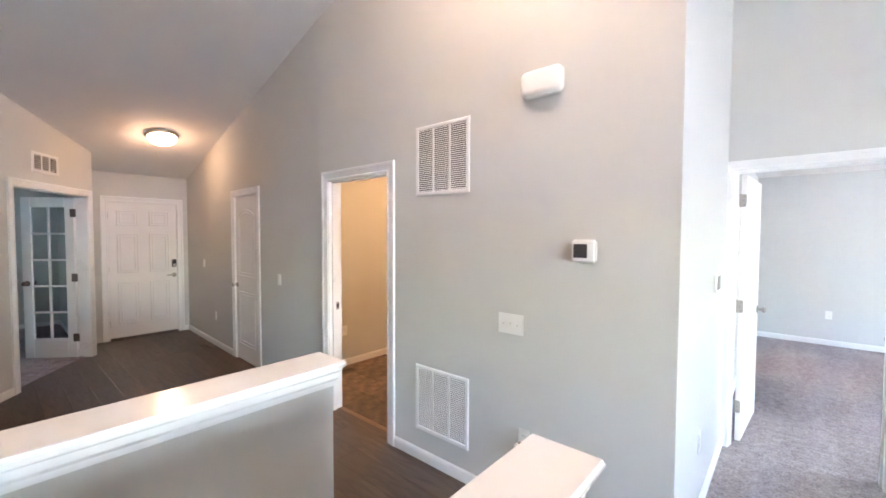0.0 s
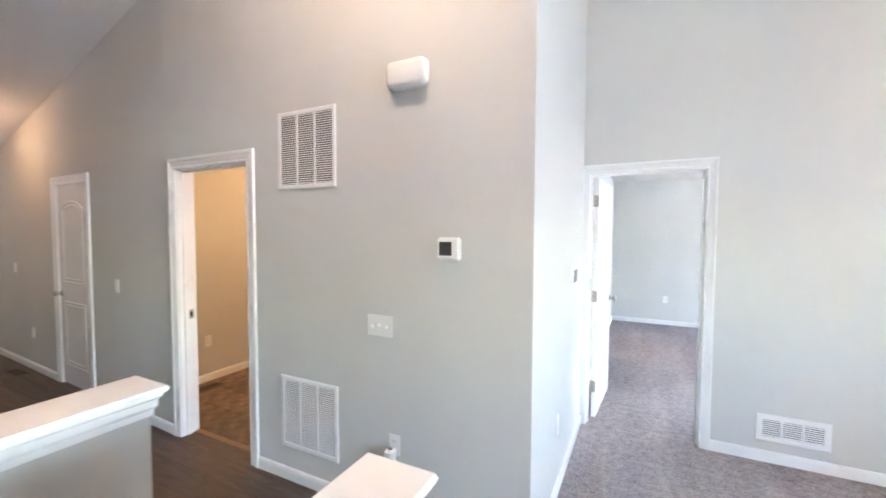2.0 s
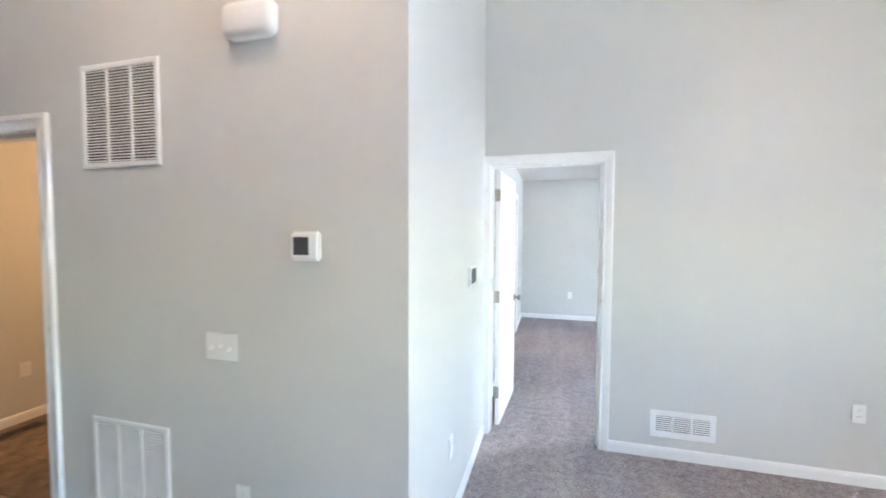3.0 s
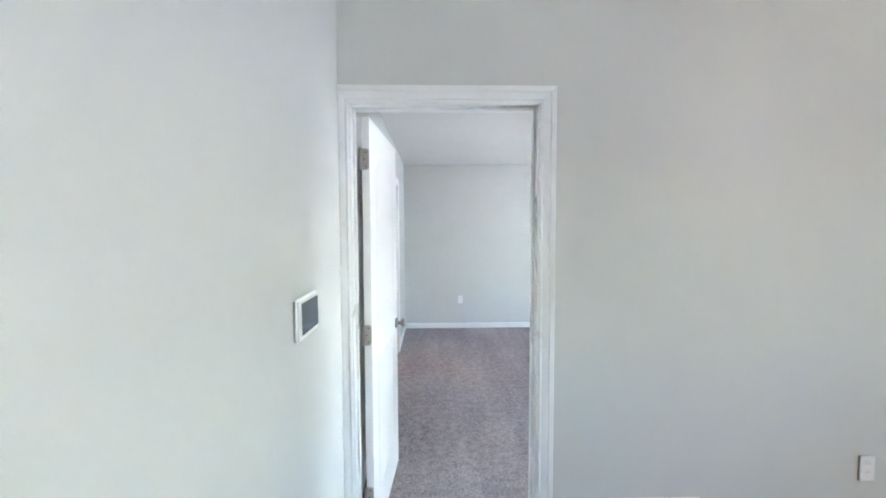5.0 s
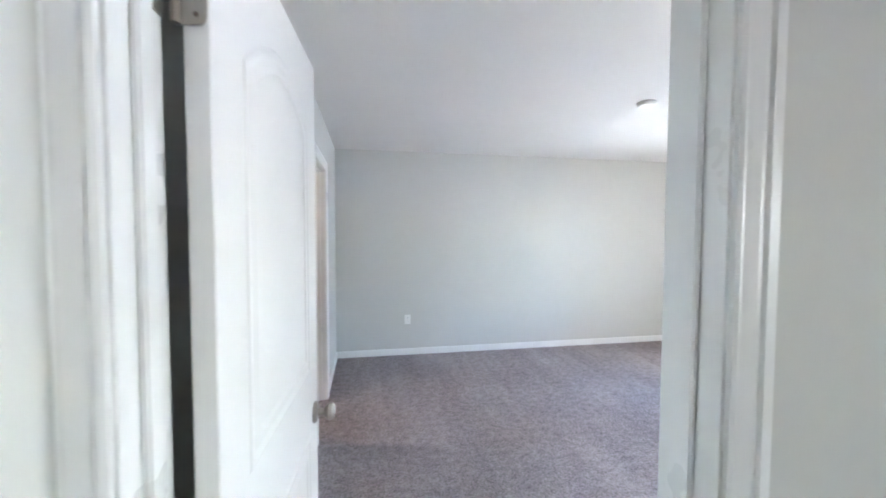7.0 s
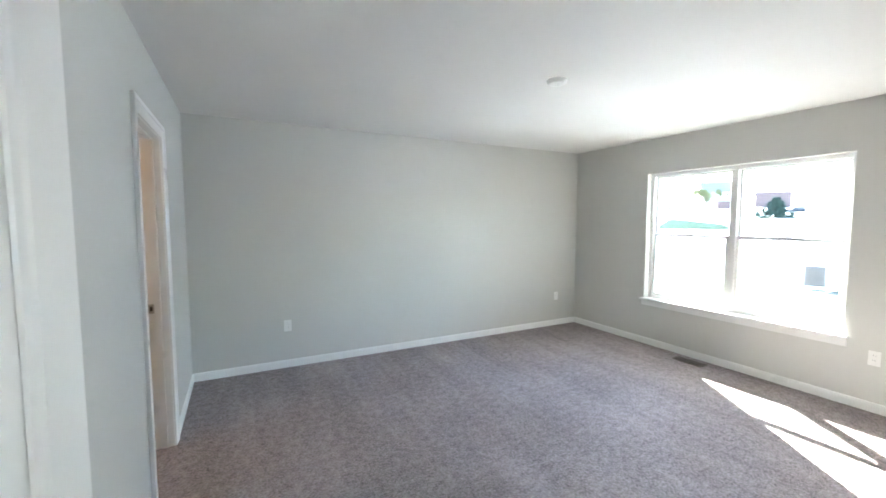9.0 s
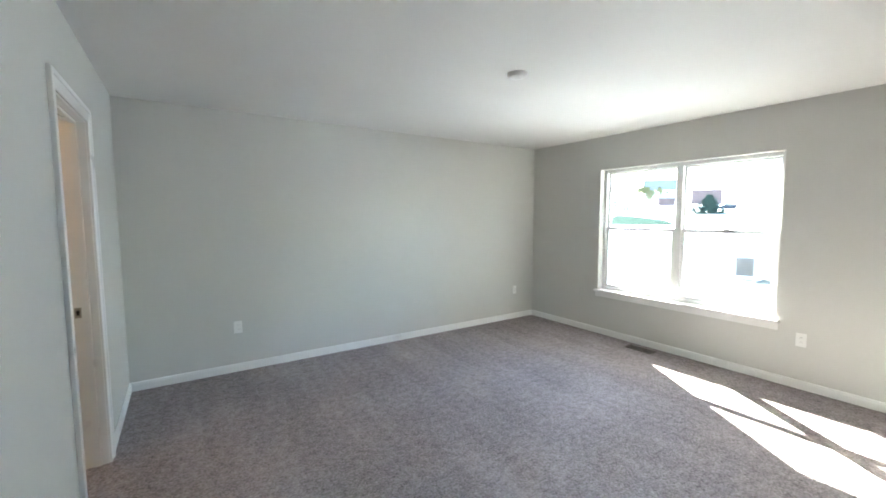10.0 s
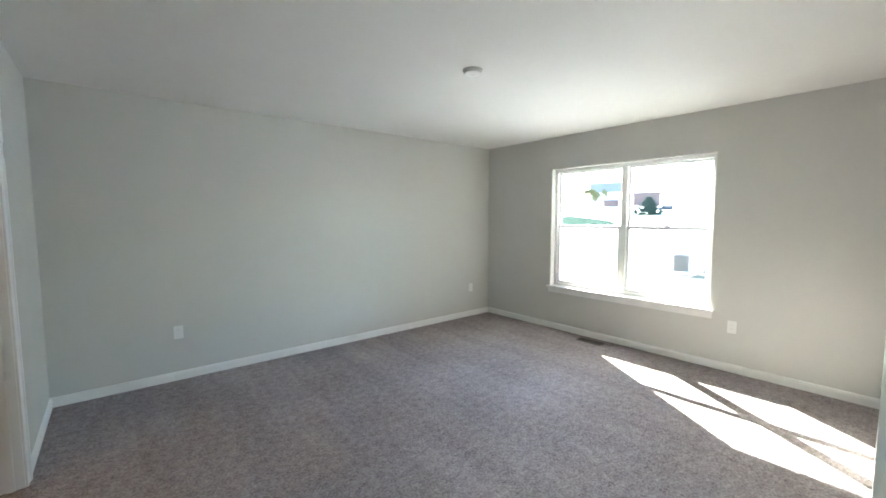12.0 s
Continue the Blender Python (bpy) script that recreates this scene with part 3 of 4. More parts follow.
for a, b in ((U0 + 0.04, UM - 0.032), (UM + 0.032, U1 - 0.04)):
    for lo, hi, y0, nm in ((Z0 + 0.035, RAIL + 0.018, 0.085, "lower_sash"), (RAIL - 0.018, Z1 - 0.04, 0.118, "upper_sash")):
        bm = bmesh.new()
        w = 0.034 if nm == "lower_sash" else 0.022
        for q in ((a, a + w, lo, hi), (b - w, b, lo, hi), (a + w, b - w, lo, lo + w), (a + w, b - w, hi - w, hi)):
            add_box(bm, q[0], q[1], y0, y0 + 0.03, q[2], q[3], 0.003, 1)
        s = part(nm, bm, VINYL, win)
        p = part("pane", box(a + w - 0.004, b - w + 0.004, y0 + 0.012, y0 + 0.017, lo + w - 0.004, hi - w + 0.004), GLASS, s)
        p.visible_shadow = False
    part("sash_lock", box((a + b) / 2 - 0.03, (a + b) / 2 + 0.03, 0.095, 0.118, RAIL + 0.0182, RAIL + 0.032, 0.004), VINYL, win)
    part("tilt_latch", box(a + 0.06, a + 0.11, 0.088, 0.112, RAIL + 0.0182, RAIL + 0.026, 0.003), VINYL, win)



def plain_window(name, p0, p1, u0, u1, z0, z1, thick, label):
    t = thing(name, along(p0, p1), label, "window", kind="structure")
    w = 0.045
    for a, b2, c, d in ((u0, u0 + w, z0, z1), (u1 - w, u1, z0, z1), (u0 + w, u1 - w, z0, z0 + w), (u0 + w, u1 - w, z1 - w, z1)):
        part("window_frame", box(a, b2, thick * 0.45, thick * 0.9, c, d, 0.003, 1), VINYL, t)
    p = part("pane", box(u0 + w, u1 - w, thick * 0.6, thick * 0.6 + 0.005, z0 + w, z1 - w), GLASS, t)
    p.visible_shadow = False
    part("window_sill", box(u0 - 0.04, u1 + 0.04, -0.04, thick * 0.45, z0 - 0.02, z0 + 0.002, 0.005), TRIM, t)
    return t


plain_window("window_2", GE0, GE1, 2.13, 4.63, 1.1, 2.0, 0.17, "white vinyl window of the great room")
plain_window("window_3", (-9.4, -0.2), (-9.4, 3.9), 1.6, 2.2, 1.0, 1.8, 0.12, "white vinyl window of the study")

# ---- half walls of the stair ----


def half_wall(name, x0, x1, y0, y1, h, label):
    t = thing(name, Matrix.Translation((0, 0, 0)), label, "half wall", group="stair half walls", kind="structure")
    part("body", box(x0 + 0.045, x1 - 0.045, y0, y1 - 0.045, 0, h - 0.022), PAINT, t)
    part("cap", box(x0, x1, y0, y1, h - 0.022, h, 0.007, 3), CAP, t, "white painted cap board")
    prof = [(0.0, 0.0), (0.028, 0.0), (0.026, -0.014), (0.017, -0.022), (0.015, -0.046), (0.007, -0.058), (0.006, -0.078), (0.0, -0.081)]
    bm = bmesh.new()
    loop = [(x0 + 0.045, y0), (x0 + 0.045, y1 - 0.045), (x1 - 0.045, y1 - 0.045), (x1 - 0.045, y0)]
    dirs = [(-1, 0), (-1, 1), (1, 1), (1, 0)]
    rows = [[bm.verts.new((p[0] + d[0] * (o + 0.002), p[1] + d[1] * (o + 0.002), h - 0.022 + z)) for o, z in prof] for p, d in zip(loop, dirs)]
    for r, s in zip(rows, rows[1:]):
        for j in range(len(prof) - 1):
            bm.faces.new((r[j], r[j + 1], s[j + 1], s[j]))
    part("cap_moulding", bm, TRIM, t)
    return t


half_wall("half_wall", -1.655, -1.44, -1.0, 3.80, 1.03, "greige half wall with white moulded cap beside wood floor")
half_wall("half_wall", -0.565, -0.365, -1.0, 3.775, 1.03, "greige half wall with white moulded cap beside carpet")


# ---- grilles, plates and fixtures on the walls ----
def grille(name, m, w, h, cols, pitch, tilt, border, label, fill=0.62):
    """A louvred register, its lower left corner at the frame's origin, facing -y."""
    t = thing(name, m, label, "vent", group="wall registers")
    path = [(0, 0), (0, h), (w, h), (w, 0)]
    part("frame", sweep(path, [(0, 0.0005), (0, 0.004), (-0.006, 0.008), (-(border - 0.003), 0.008), (-border, 0.005), (-border, 0.0)], True), VENTW, t)
    # thin sheet proud of the wall, coloured dark as shade between the louvres
    part("duct", box(border - 0.004, w - border + 0.004, -0.0015, 0.0, border - 0.004, h - border + 0.004), DARK, t, "dark sheet standing in for shade behind the louvres")
    bar = 0.014
    cw = (w - 2 * border - (cols - 1) * bar) / cols
    for c in range(cols):
        xa = border + c * (cw + bar)
        if c:
            part("divider", box(xa - bar, xa, -0.007, 0.004, border, h - border, 0.001, 1), VENTW, t)
        bm = bmesh.new()
        k = int((h - 2 * border) / pitch)
        dz, dy = pitch * fill * math.sin(radians(tilt)), pitch * fill * math.cos(radians(tilt))
        for i in range(k):
            z = border + (i + 0.5) * (h - 2 * border) / k
            a = [bm.verts.new((x, y, zz)) for x in (xa, xa + cw) for y, zz in ((-dy / 2 - 0.005, z - dz), (dy / 2 - 0.005, z + dz), (dy / 2 - 0.0036, z + dz - 0.0012), (-dy / 2 - 0.0036, z - dz - 0.0012))]
            for q in ((0, 1, 5, 4), (1, 2, 6, 5), (2, 3, 7, 6), (3, 0, 4, 7)):
                bm.faces.new([a[j] for j in q])
        part("louvre_bank", bm, VENTW, t)
    for x, z in ((border / 2, h / 2), (w - border / 2, h / 2)):
        part("screw", lathe([(0, 0), (0.004, 0), (0.003, 0.002), (0, 0.0025)], "Y", 10), VENTW, t).matrix_basis = pose(x, -0.008, z)
    return t


def on(p0, p1, u, z):
    return along(p0, p1) @ Matrix.Translation((u, -0.0005, z))


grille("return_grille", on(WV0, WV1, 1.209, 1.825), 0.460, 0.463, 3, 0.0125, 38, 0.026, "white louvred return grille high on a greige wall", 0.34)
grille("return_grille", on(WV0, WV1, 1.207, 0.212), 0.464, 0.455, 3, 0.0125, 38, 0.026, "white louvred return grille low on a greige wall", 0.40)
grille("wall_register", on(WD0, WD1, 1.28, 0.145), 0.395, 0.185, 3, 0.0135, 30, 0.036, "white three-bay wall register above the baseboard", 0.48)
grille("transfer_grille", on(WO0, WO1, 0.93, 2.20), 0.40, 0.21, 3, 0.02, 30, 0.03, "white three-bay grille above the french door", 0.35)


def outlet(name, m, label="white duplex outlet on painted wall"):
    t = thing(name, m, label, "outlet", group="outlets")
    part("cover_plate", box(-0.036, 0.036, -0.005, 0, -0.058, 0.058, 0.0035), PLASTIC, t)
    for z in (-0.0195, 0.0195):
        f = part("socket", box(-0.0165, 0.0165, -0.0075, -0.005, z - 0.0145, z + 0.0145, 0.001, 1), PLASTIC, t)
        for x, hh in ((-0.0065, 0.0045), (0.0065, 0.0035)):
            part("slot", box(x - 0.001, x + 0.001, -0.0079, -0.0074, z - hh + 0.003, z + hh + 0.003), BLACK, f)
    part("screw", lathe([(0, 0), (0.003, 0), (0.002, 0.001), (0, 0.0013)], "Y", 10), PLASTIC, t).matrix_basis = pose(0, -0.005, 0)
    return t


def switch_plate(name, m, gangs, label, rocker=False):
    t = thing(name, m, label, "switch", group="light switches")
    hw = 0.036 + 0.023 * (gangs - 1)
    part("cover_plate", box(-hw, hw, -0.006, 0, -0.058, 0.058, 0.004), PLASTIC, t)
    for g in range(gangs):
        x = (g - (gangs - 1) / 2) * 0.046
        if rocker:
            part("rocker", box(x - 0.0165, x + 0.0165, -0.010, -0.006, -0.033, 0.033, 0.002, 1), PLASTIC, t)
        else:
            part("toggle", box(-0.005, 0.005, -0.018, 0.0, -0.006, 0.006, 0.002), PLASTIC, t).matrix_basis = pose(x, -0.005, 0, -28 if g % 2 else 28)
            for z in (-0.030, 0.030):
                part("screw", lathe([(0, 0), (0.003, 0), (0.002, 0.001), (0, 0.0013)], "Y", 10), PLASTIC, t).matrix_basis = pose(x, -0.006, z)
    return t


outlet("outlet", on(WV0, WV1, 2.062, 0.42), "white duplex outlet with plug-in device on greige wall")
plug = thing("plug_in_device", on(WV0, WV1, 2.055, 0.372) @ Matrix.Translation((0, -0.008, 0)), "small white plug-in air device with a light", "air freshener")
part("shell", box(-0.026, 0.026, -0.055, 0, -0.045, 0.040, 0.009, 3), PLASTIC, plug)
part("vial_top", lathe([(0.012, 0.0), (0.014, 0.004), (0.009, 0.008), (0, 0.008)], n=18), METALG, plug, "grey scent vent", smooth=True).matrix_basis = pose(0, -0.03, 0.0395)
part("indicator", box(-0.010, 0.004, -0.0565, -0.0545, -0.032, -0.024, 0.0008, 1), LED, plug, "lit white indicator")
switch_plate("light_switch", on(WV0, WV1, 1.969, 1.06), 3, "white triple toggle switch on greige wall")
switch_plate("light_switch", on(WH0, WH1, 3.39, 1.09), 1, "white rocker switch beside the closet door", True)
switch_plate("light_switch", on(WH0, WH1, 0.86, 1.13), 1, "white rocker switch near the front door", True)
outlet("outlet", on(WH0, WH1, 1.35, 0.42))
outlet("outlet", on(WD0, WD1, 2.428, 0.445))
outlet("outlet", on((-0.400, 4.76), WS1, 0.62, 0.42))
outlet("outlet", on(BN0, BN1, 0.96, 0.43))
outlet("outlet", on(BN0, BN1, 4.555, 0.42))
outlet("outlet", on(BE0, BE1, 3.232, 0.425))
outlet("outlet", on((-4.0, 4.95), (-4.0, 6.9), 0.62, 0.42))

# thermostat
th = thing("thermostat", on(WV0, WV1, 2.389, 1.487), "square white wall thermostat with dark screen", "thermostat")
part("body", box(-0.062, 0.062, -0.030, 0, -0.057, 0.057, 0.010, 3), PLASTIC, th)
part("screen", box(-0.048, 0.020, -0.0312, -0.0295, -0.034, 0.034, 0.0006, 1), SCREEN, th, "dark display")
part("bezel", sweep([(-0.050, -0.036), (-0.050, 0.036), (0.022, 0.036), (0.022, -0.036)], [(0, 0.030), (0.001, 0.0316), (0.004, 0.0316), (0.005, 0.030)], True), PLASTIC, th)

# door chime
ch = thing("door_chime", on(WV0, WV1, 2.150, 2.364), "white rounded door chime box high on wall", "door chime")
bm = bmesh.new()
rim = []
for cx, cz, a0 in ((0.084, 0.036, 0), (-0.084, 0.036, 90), (-0.084, -0.034, 180), (0.084, -0.034, 270)):
    rim += [(cx + 0.032 * math.cos(radians(a0 + 15 * k)), cz + 0.032 * math.sin(radians(a0 + 15 * k))) for k in range(7)]
rings = []
for inset, y in ((0, 0), (0, -0.026), (0.003, -0.035), (0.009, -0.042), (0.018, -0.046), (0.028, -0.0475)):
    rings.append([bm.verts.new((x * (1 - inset / 0.116), y, z * (1 - inset / 0.068))) for x, z in rim])
for p, q in zip(rings, rings[1:]):
    for k in range(len(rim)):
        n2 = (k + 1) % len(rim)
        bm.faces.new((p[k], p[n2], q[n2], q[k]))
bm.faces.new(rings[-1])
part("cover", bm, PLASTIC, ch, smooth=True)
part("back_plate", box(-0.09, 0.09, -0.010, 0, -0.071, -0.060, 0.003), PLASTIC, ch)

# wall tablet on the passage wall
tb = thing("wall_tablet", on((-0.400, 4.76), WS1, 1.138, 1.262), "white wall-mounted touch panel with dark screen", "touch panel")
part("body", box(-0.098, 0.098, -0.015, 0, -0.063, 0.063, 0.007, 3), PLASTIC, tb)
part("screen", box(-0.066, 0.088, -0.0158, -0.0145, -0.046, 0.046, 0.0004, 1), TABLET, tb, "dark glossy display")

# smoke detector
sm = thing("smoke_detector", pose(1.945, 8.53, BH), "round white smoke detector on the ceiling", "smoke detector")
part("base", lathe([(0, 0), (0.068, 0), (0.070, -0.010), (0.066, -0.012), (0, -0.012)], n=32), PLASTIC, sm, smooth=True)
part("cover", lathe([(0.062, -0.012), (0.062, -0.019), (0.052, -0.027), (0.024, -0.029), (0.022, -0.027), (0, -0.027)], n=32), PLASTIC, sm, smooth=True)


# ceiling lamps
def ceiling_lamp(place, label, tilt=0.0):
    t = thing("ceiling_lamp", pose(*place, 0, tilt, 0), label, "ceiling lamp", group="ceiling lamps")
    part("pan", lathe([(0, 0), (0.165, 0), (0.175, -0.012), (0.172, -0.030), (0.160, -0.040), (0.150, -0.036), (0.0, -0.036)], n=36), NICKEL, t, "brushed nickel pan", smooth=True)
    s = part("glass_bowl", lathe([(0.152, -0.034), (0.150, -0.060), (0.128, -0.092), (0.085, -0.115), (0.035, -0.125), (0, -0.126)], n=36), BOWL, t, "lit frosted glass bowl", smooth=True)
    s.visible_shadow = False
    part("finial", lathe([(0.010, -0.124), (0.012, -0.132), (0.006, -0.140), (0, -0.142)], n=14), NICKEL, t, smooth=True)
    return t


ceiling_lamp((-5.95, 4.27, vault(-5.95) - 0.002), "lit flush ceiling lamp with nickel rim and bowl", -13.5)
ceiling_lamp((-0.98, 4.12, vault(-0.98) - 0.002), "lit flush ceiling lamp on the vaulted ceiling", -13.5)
ceiling_lamp((-2.7, 6.2, 2.44), "lit flush ceiling lamp in the bath")
ceiling_lamp((-1.4, 9.1, 2.44), "lit flush ceiling lamp off the bedroom")


# floor registers
def floor_register(m, label):
    t = thing("floor_register", m, label, "floor vent", group="floor registers")
    bm = bmesh.new()
    for q in ((-0.15, 0.15, -0.065, -0.048), (-0.15, 0.15, 0.048, 0.065), (-0.15, -0.135, -0.048, 0.048), (0.135, 0.15, -0.048, 0.048), (-0.006, 0.006, -0.048, 0.048)):
        add_box(bm, q[0], q[1], q[2], q[3], 0, 0.006, 0.0015, 1)
    part("frame", bm, BRONZE, t)
    for i in range(20):
        x = -0.128 + i * 0.0135
        if abs(x) > 0.01:
            part("fin", box(x - 0.002, x + 0.002, -0.048, 0.048, 0.001, 0.005), BRONZE, t)
    # black sheet that paints in the shade below the fins
    part("duct", box(-0.135, 0.135, -0.048, 0.048, -0.002, 0.0012), BLACK, t)
    return t


floor_register(pose(4.19, 8.875, 0.001, 0, 0, 90), "brown metal floor register in the carpet")
floor_register(pose(-6.1, 4.75, 0.003, 0, 0, 0), "brown metal floor register in plank floor")
floor_register(pose(-3.82, 5.42, 0.003, 0, 0, 90), "brown metal floor register in tile floor")
# ---- outdoors, seen through the bedroom window ----
def rise(x, y):
    """Height of the ground: level by the house, then a slow rise."""
    d = (x - 4.5) * 0.80 + (y - 8.5) * 0.55 - 13
    return -0.35 + 0.0275 * min(max(0.0, d - 20), 20) + 0.077 * min(max(0.0, d - 40), 110)


bm = bmesh.new()
steps = [-400, -150, -60, -30, -15] + [-10 + 3.0 * i for i in range(54)] + [160, 200, 300, 500, 1000, 2000]
gv = {}
for i, x in enumerate(steps):
    for j, y in enumerate(steps):
        gv[i, j] = bm.verts.new((x, y, rise(x, y)))
for i in range(len(steps) - 1):
    for j in range(len(steps) - 1):
        bm.faces.new((gv[i, j], gv[i + 1, j], gv[i + 1, j + 1], gv[i, j + 1]))
tagged(part("ground", bm, CONCRETE, smooth=True), "pale sun-bleached bare ground rising away", "ground", kind="structure")


def patch(name, pts, lift, mat, label, category):
    bm = bmesh.new()
    cx, cy = sum(p[0] for p in pts) / len(pts), sum(p[1] for p in pts) / len(pts)
    rings = []
    for k in (0.0, 0.35, 0.7, 1.0):
        ring = []
        for i, p in enumerate(pts):
            q = pts[(i + 1) % len(pts)]
            for s in range(5):
                x, y = p[0] + (q[0] - p[0]) * s / 5, p[1] + (q[1] - p[1]) * s / 5
                w = 1 + 0.06 * noise.noise((x * 0.9, y * 0.9, 0))
                x, y = cx + (x - cx) * k * w, cy + (y - cy) * k * w
                ring.append(bm.verts.new((x, y, rise(x, y) + lift)))
        rings.append(ring)
    for a, b in zip(rings, rings[1:]):
        for i in range(len(a)):
            j = (i + 1) % len(a)
            bm.faces.new((a[i], a[j], b[j], b[i]))
    return tagged(part(name, bm, mat), label, category, kind="structure")


patch("lawn", [(49.0, 40.5), (54.5, 33.0), (61.0, 38.8), (65.5, 49.0)], 0.06, GRASS, "green lawn below a white house", "lawn")
patch("lawn", [(12.6, 10.7), (13.2, 9.9), (16.5, 9.3), (15.4, 11.0)], 0.03, DRYGRASS, "thin grass strip beside the neighbouring house", "lawn")
patch("lawn", [(72.0, 40.5), (78.0, 34.5), (81.0, 33.0), (79.0, 40.0)], 0.06, GRASS, "green verge under a spruce", "lawn")


def gable_house(m, w, d, h, roof_h, wall_mat, label, windows, group="houses on the hill"):
    """A house with its front along local x, facing -y."""
    t = thing("house", m, label, "house", group=group)
    bm = bmesh.new()
    add_box(bm, 0, w, 0, d, -1.2, h)
    part("wall", bm, wall_mat, t)
    k = int(h / 0.2)
    bm = bmesh.new()
    for i in range(k):
        add_box(bm, -0.02, w + 0.02, -0.03, 0.0, i * 0.2, i * 0.2 + 0.19)
    part("siding", bm, wall_mat, t)
    bm = bmesh.new()
    o = 0.4
    pr = [(-o, h - 0.1), (d / 2, h + roof_h), (d + o, h - 0.1), (d + o, h + 0.05), (d / 2, h + roof_h + 0.2), (-o, h + 0.05)]
    e = [[bm.verts.new((x, y, z)) for y, z in pr] for x in (-o, w + o)]
    for i in range(6):
        bm.faces.new((e[0][i], e[0][(i + 1) % 6], e[1][(i + 1) % 6], e[1][i]))
    for q in e:
        bm.faces.new(q)
    roof = part("roof", bm, ROOF, t, "grey shingle roof")
    bm = bmesh.new()
    for x in (0.01, w - 0.01):
        bm.faces.new([bm.verts.new(c) for c in ((x, 0, h), (x, d, h), (x, d / 2, h + roof_h))])
    part("gable", bm, wall_mat, t)
    for x, z, ww, hh in windows:
        wf = part("window", sweep([(x, z), (x, z + hh), (x + ww, z + hh), (x + ww, z)], [(0.08, 0.03), (0.08, 0.07), (-0.02, 0.07), (-0.02, 0.03)], True), SIDING, t)
        part("pane", box(x, x + ww, -0.045, -0.032, z, z + hh), SCREEN, wf)
    return t


def facing(x, y, yaw, z=None):
    return pose(x, y, rise(x, y) if z is None else z, 0, 0, yaw)


gable_house(facing(71.5, 57.5, -52), 6.5, 8.0, 3.0, 1.6, SIDING, "white sided house beyond the lawn", [(1.0, 1.0, 0.9, 1.3), (3.0, 1.0, 0.9, 1.3), (5.0, 0.1, 1.0, 2.1)])
gable_house(facing(121.0, 76.0, -60), 9.0, 8.0, 3.2, 3.2, SIDING, "pale house with a grey roof on the hill", [(1.0, 1.0, 1.2, 1.3), (4.0, 1.0, 1.2, 1.3), (6.6, 1.0, 1.2, 1.3)])
gable_house(facing(97.0, 58.5, -58), 3.4, 3.0, 1.7, 0.5, BRICK, "small red-brown shed on the hill", [])
gable_house(facing(105.4, 55.0, -66), 6.2, 7.0, 3.3, 0.2, BRICK, "dark brown brick house on the hill", [])
# near neighbour with white siding
gable_house(facing(15.0, 12.0, -75, -0.35), 9.0, 8.0, 4.6, 2.2, SIDING, "white sided neighbouring house", [(5.5, 1.0, 0.9, 1.4)], group="near houses")

# air conditioner by the neighbour's wall
ac = thing("air_conditioner", facing(13.25, 11.35, -72, -0.25) @ Matrix.Diagonal((0.66, 0.66, 0.72, 1)), "grey outdoor air conditioning unit on a pad", "air conditioner")
part("pad", box(-0.1, 0.85, -0.1, 0.75, -0.08, 0.02, 0.01), CONCRETE, ac)
part("cabinet", box(0.02, 0.72, 0.02, 0.62, 0.02, 0.72, 0.03, 2), ACGREY, ac)
for x in (0.012, 0.668):
    part("corner_post", box(x, x + 0.06, 0.004, 0.05, 0.02, 0.725, 0.008), METALG, ac, "pale grey corner post")
for i in range(16):
    part("louvre", box(0.11, 0.63, -0.004, 0.022, 0.08 + i * 0.037, 0.10 + i * 0.037), ACGREY, ac)
for x in (0.62, 0.68):
    part("refrigerant_line", box(x, x + 0.025, 0.62, 0.95, 0.10, 0.125, 0.006), BLACK, ac)
part("fan_guard", lathe([(0.05, 0.74), (0.27, 0.74), (0.28, 0.72), (0.27, 0.70)], n=24), BLACK, ac, "black fan guard").matrix_basis = pose(0.37, 0.32, 0)


def trunk_mesh(h, r, lean=0.1, n=8, seg=6, limbs=5, rng=None):
    bm = bmesh.new()

    def tube(a, b, ra, rb):
        d = (b - a).normalized()
        s = d.orthogonal().normalized()
        t = d.cross(s)
        rings = []
        for p, rr in ((a, ra), ((a + b) / 2 + s * 0.05 * (b - a).length, (ra + rb) / 2), (b, rb)):
            rings.append([bm.verts.new(p + (s * math.cos(6.283 * i / n) + t * math.sin(6.283 * i / n)) * rr) for i in range(n)])
        for x, y in zip(rings, rings[1:]):
            for i in range(n):
                bm.faces.new((x[i], x[(i + 1) % n], y[(i + 1) % n], y[i]))
    top = Vector((lean, 0, h))
    tube(Vector((0, 0, -0.2)), top, r, r * 0.35)
    for k in range(limbs):
        z = h * (0.45 + 0.5 * k / limbs)
        ang = k * 2.4
        tube(Vector((lean * z / h, 0, z)), Vector((math.cos(ang) * h * 0.28, math.sin(ang) * h * 0.28, z + h * 0.3)), r * 0.4, r * 0.12)
    return bm


def leaf_cloud(centres, count, size, rng, droop=0.0):
    verts, faces = [], []
    for _ in range(count):
        c, rad = rng.choice(centres)
        p = Vector((rng.gauss(0, 1), rng.gauss(0, 1), rng.gauss(0, 1))).normalized() * rad * rng.random() ** 0.4 + Vector(c)
        a = Vector((rng.gauss(0, 1), rng.gauss(0, 1), rng.gauss(0, 0.6) - droop)).normalized() * size * rng.uniform(0.6, 1.3)
        b = a.cross(Vector((rng.gauss(0, 1), rng.gauss(0, 1), rng.gauss(0, 1)))).normalized() * size * 0.45
        i = len(verts)
        verts += [p - a, p + b, p + a, p - b]
        faces.append((i, i + 1, i + 2, i + 3))
    me = bpy.data.meshes.new("crown")
    me.from_pydata([tuple(v) for v in verts], [], faces)
    return me


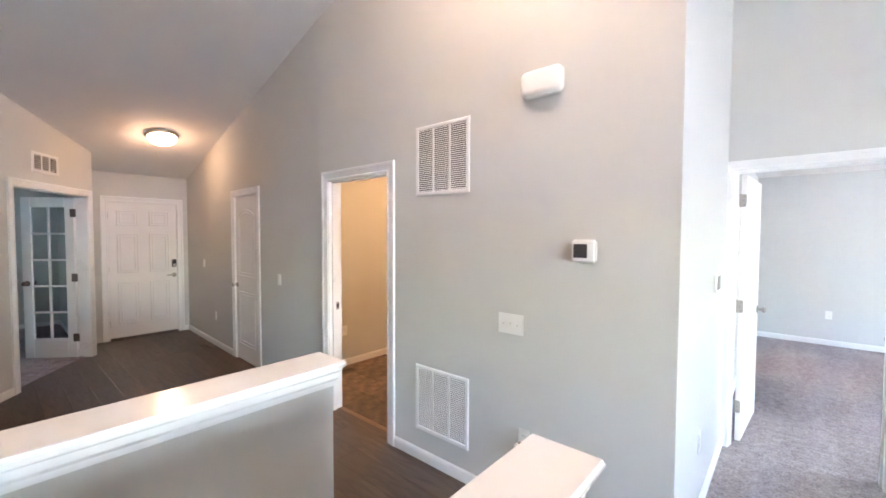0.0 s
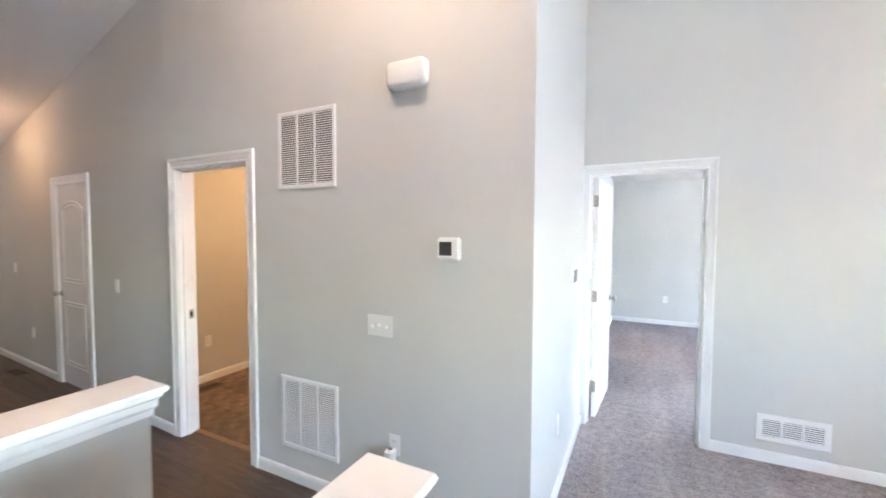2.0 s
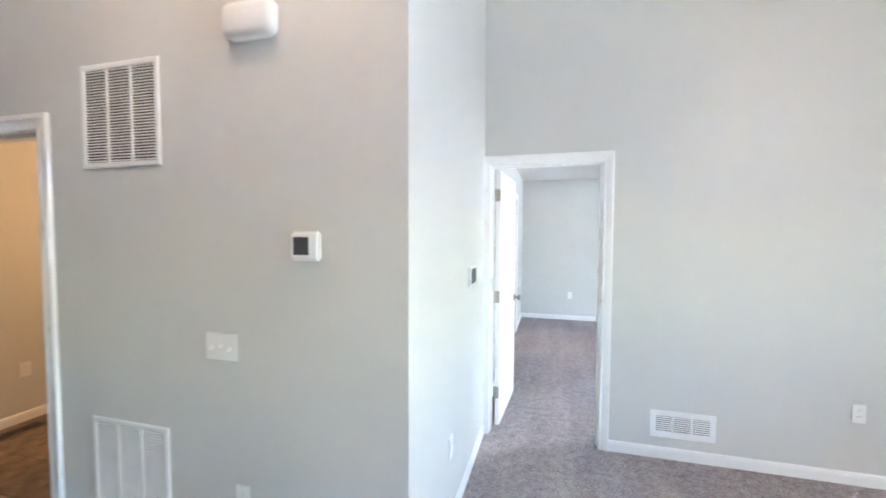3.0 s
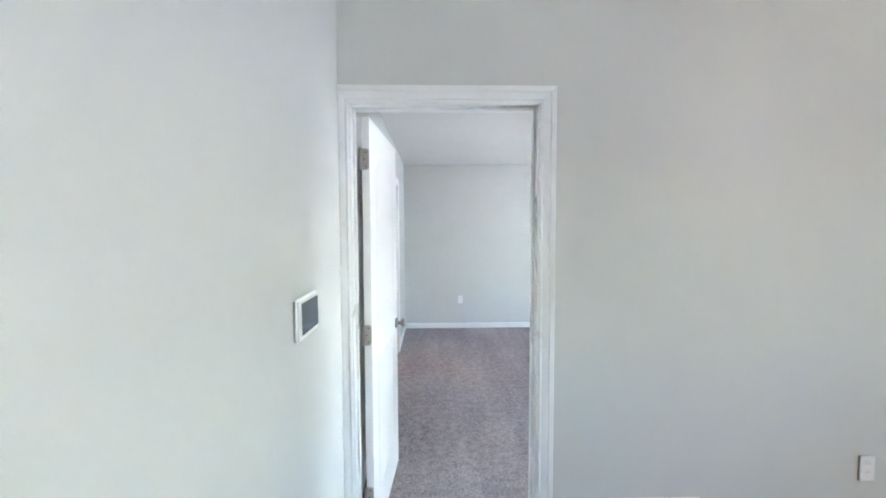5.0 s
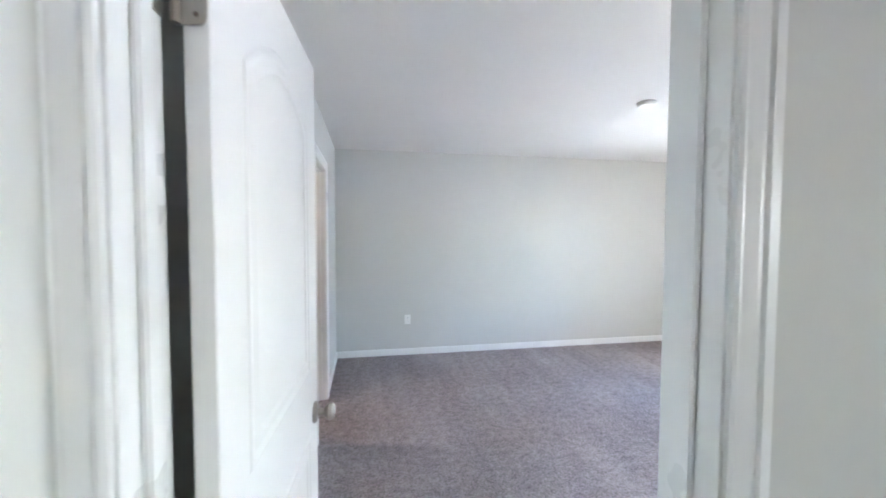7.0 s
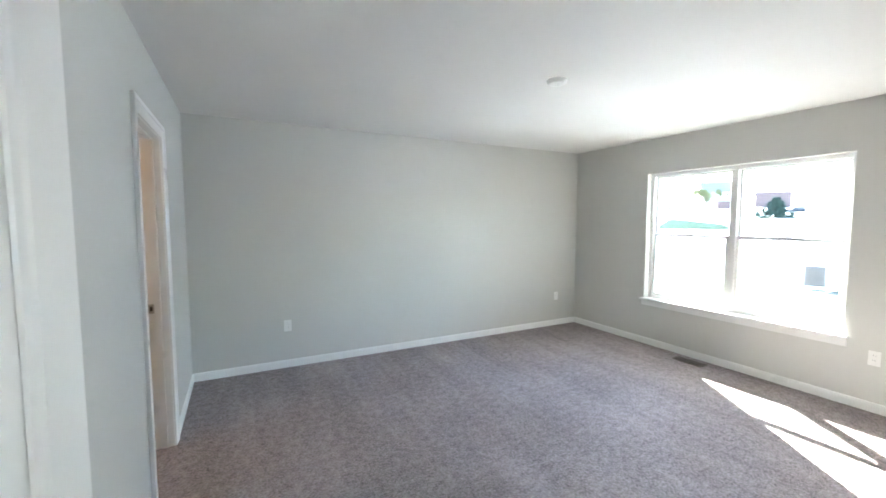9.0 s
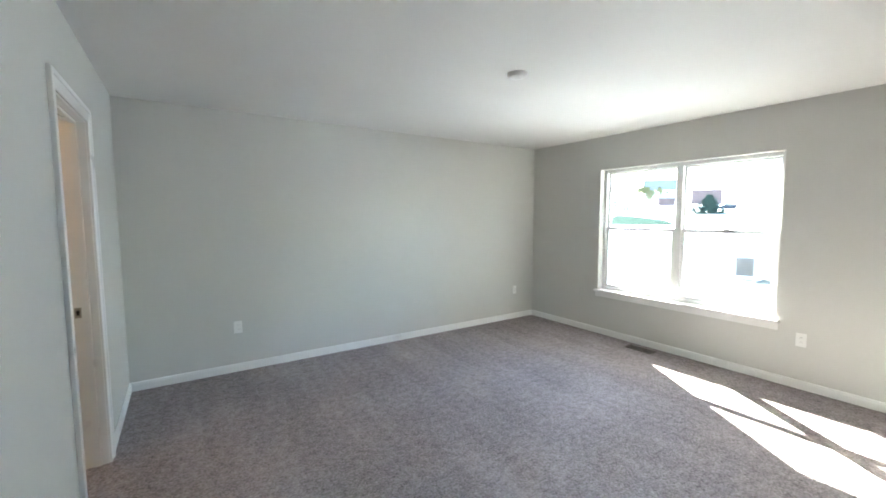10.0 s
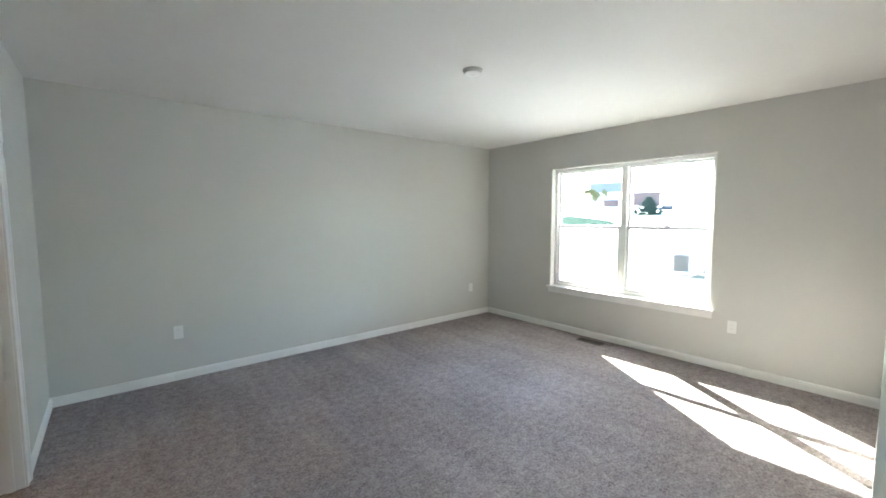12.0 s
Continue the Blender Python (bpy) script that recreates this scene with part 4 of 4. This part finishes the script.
rng = random.Random(9)
tree = thing("tree", facing(87.1, 55.6, 0), "young leafy tree with light green leaves", "tree")
part("trunk", trunk_mesh(3.2, 0.16), BARK, tree)
cents = [((rng.gauss(0, 1.4), rng.gauss(0, 1.4), 3.4 + rng.gauss(0, 0.75)), rng.uniform(0.4, 0.7)) for _ in range(34)]
crown = leaf_cloud(cents, 6000, 0.13, rng)
crown.materials.append(LEAF)
new("crown", crown).parent = tree

spruce = thing("spruce_tree", facing(77.3, 39.2, 0), "dark green spruce tree on a slope", "tree")
part("trunk", trunk_mesh(3.4, 0.10, 0.02, limbs=0), BARK, spruce)
cents = []
lobes = [rng.uniform(0.6, 1.15) for _ in range(7)]
for k in range(12):
    z = 0.45 + 2.9 * k / 12
    rr = 2.6 * (1 - k / 12.8) ** 0.85 * (0.75 if k % 3 == 1 else 1.0)
    for i in range(7):
        if rng.random() < 0.2:
            continue
        a = i * 0.898 + k * 0.25 + rng.random() * 0.3
        for q in (rr * lobes[i] * 0.45, rr * lobes[i] * 0.95):
            cents.append(((q * math.cos(a), q * math.sin(a), z - 0.22 * q + rng.uniform(-0.1, 0.1)), 0.10 + 0.11 * rr))
crown = leaf_cloud(cents, 12000, 0.12, rng, 0.4)
crown.materials.append(SPRUCE)
new("crown", crown).parent = spruce

# parked car
car = thing("car", facing(85.2, 41.0, -66), "dark parked car on the hill road", "car")
bm = bmesh.new()
side = [(0, 0.35), (0.05, 0.72), (0.9, 0.86), (1.35, 1.32), (2.7, 1.36), (3.4, 0.95), (4.2, 0.86), (4.25, 0.35)]
e = [[bm.verts.new((x, y, z)) for x, z in side] for y in (0, 1.7)]
for i in range(len(side)):
    j = (i + 1) % len(side)
    bm.faces.new((e[0][i], e[0][j], e[1][j], e[1][i]))
for q in e:
    bm.faces.new(q)
bmesh.ops.bevel(bm, geom=bm.edges[:], offset=0.05, segments=2, affect='EDGES')
part("body", bm, CARP, car)
for x0, x1 in ((1.4, 2.0), (2.08, 2.9)):
    part("side_window", box(x0, x1, -0.012, -0.002, 0.92, 1.24, 0.004, 1), SCREEN, car)
for x in (0.85, 3.35):
    for y in (0.02, 1.68):
        w = part("wheel", lathe([(0, -0.1), (0.20, -0.1), (0.31, -0.09), (0.32, 0), (0.31, 0.09), (0.20, 0.1), (0, 0.1)], "Y", 20), RUBBER, car)
        w.matrix_basis = pose(x, y, 0.32)
        part("rim", lathe([(0, 0.105), (0.19, 0.102), (0.19, 0.08)], "Y", 16), METALG, w)

# ---- planks and tiles ----
def plank_mesh(name, w, h, mat, gap):
    bm = box(gap, w - gap, gap, h - gap, -0.004, 0.001, 0.0005, 1)
    me = bpy.data.meshes.new(name)
    bm.to_mesh(me)
    bm.free()
    me.materials.append(mat)
    return me


def piece(name, me, parent, x, y, sx=1.0):
    o = new(name, me)
    o.parent = parent
    o.matrix_basis = Matrix.Translation((x, y, 0)) @ Matrix.Diagonal((sx, 1, 1, 1))
    return o


hall = bpy.data.objects["floor_hall"]
pm = plank_mesh("plank", 1.22, 0.18, PLANK, 0.0005)
rng = random.Random(4)
for r in range(28):
    y = 0.04 + r * 0.18
    x = -7.5 - rng.random() * 1.1
    east = -0.46 if r < 27 else -4.02
    while x < east:
        xa, xb = max(x, -7.5), min(x + 1.22, east)
        if xb - xa > 0.08:
            piece("plank", pm, hall, xa, y, (xb - xa) / 1.22)
        x += 1.22
bathf = bpy.data.objects["floor_bath"]
tm = plank_mesh("tile", 0.305, 0.305, TILE, 0.001)
for i in range(9):
    for j in range(6):
        piece("tile", tm, bathf, -3.99 + i * 0.305, 4.905 + j * 0.305)
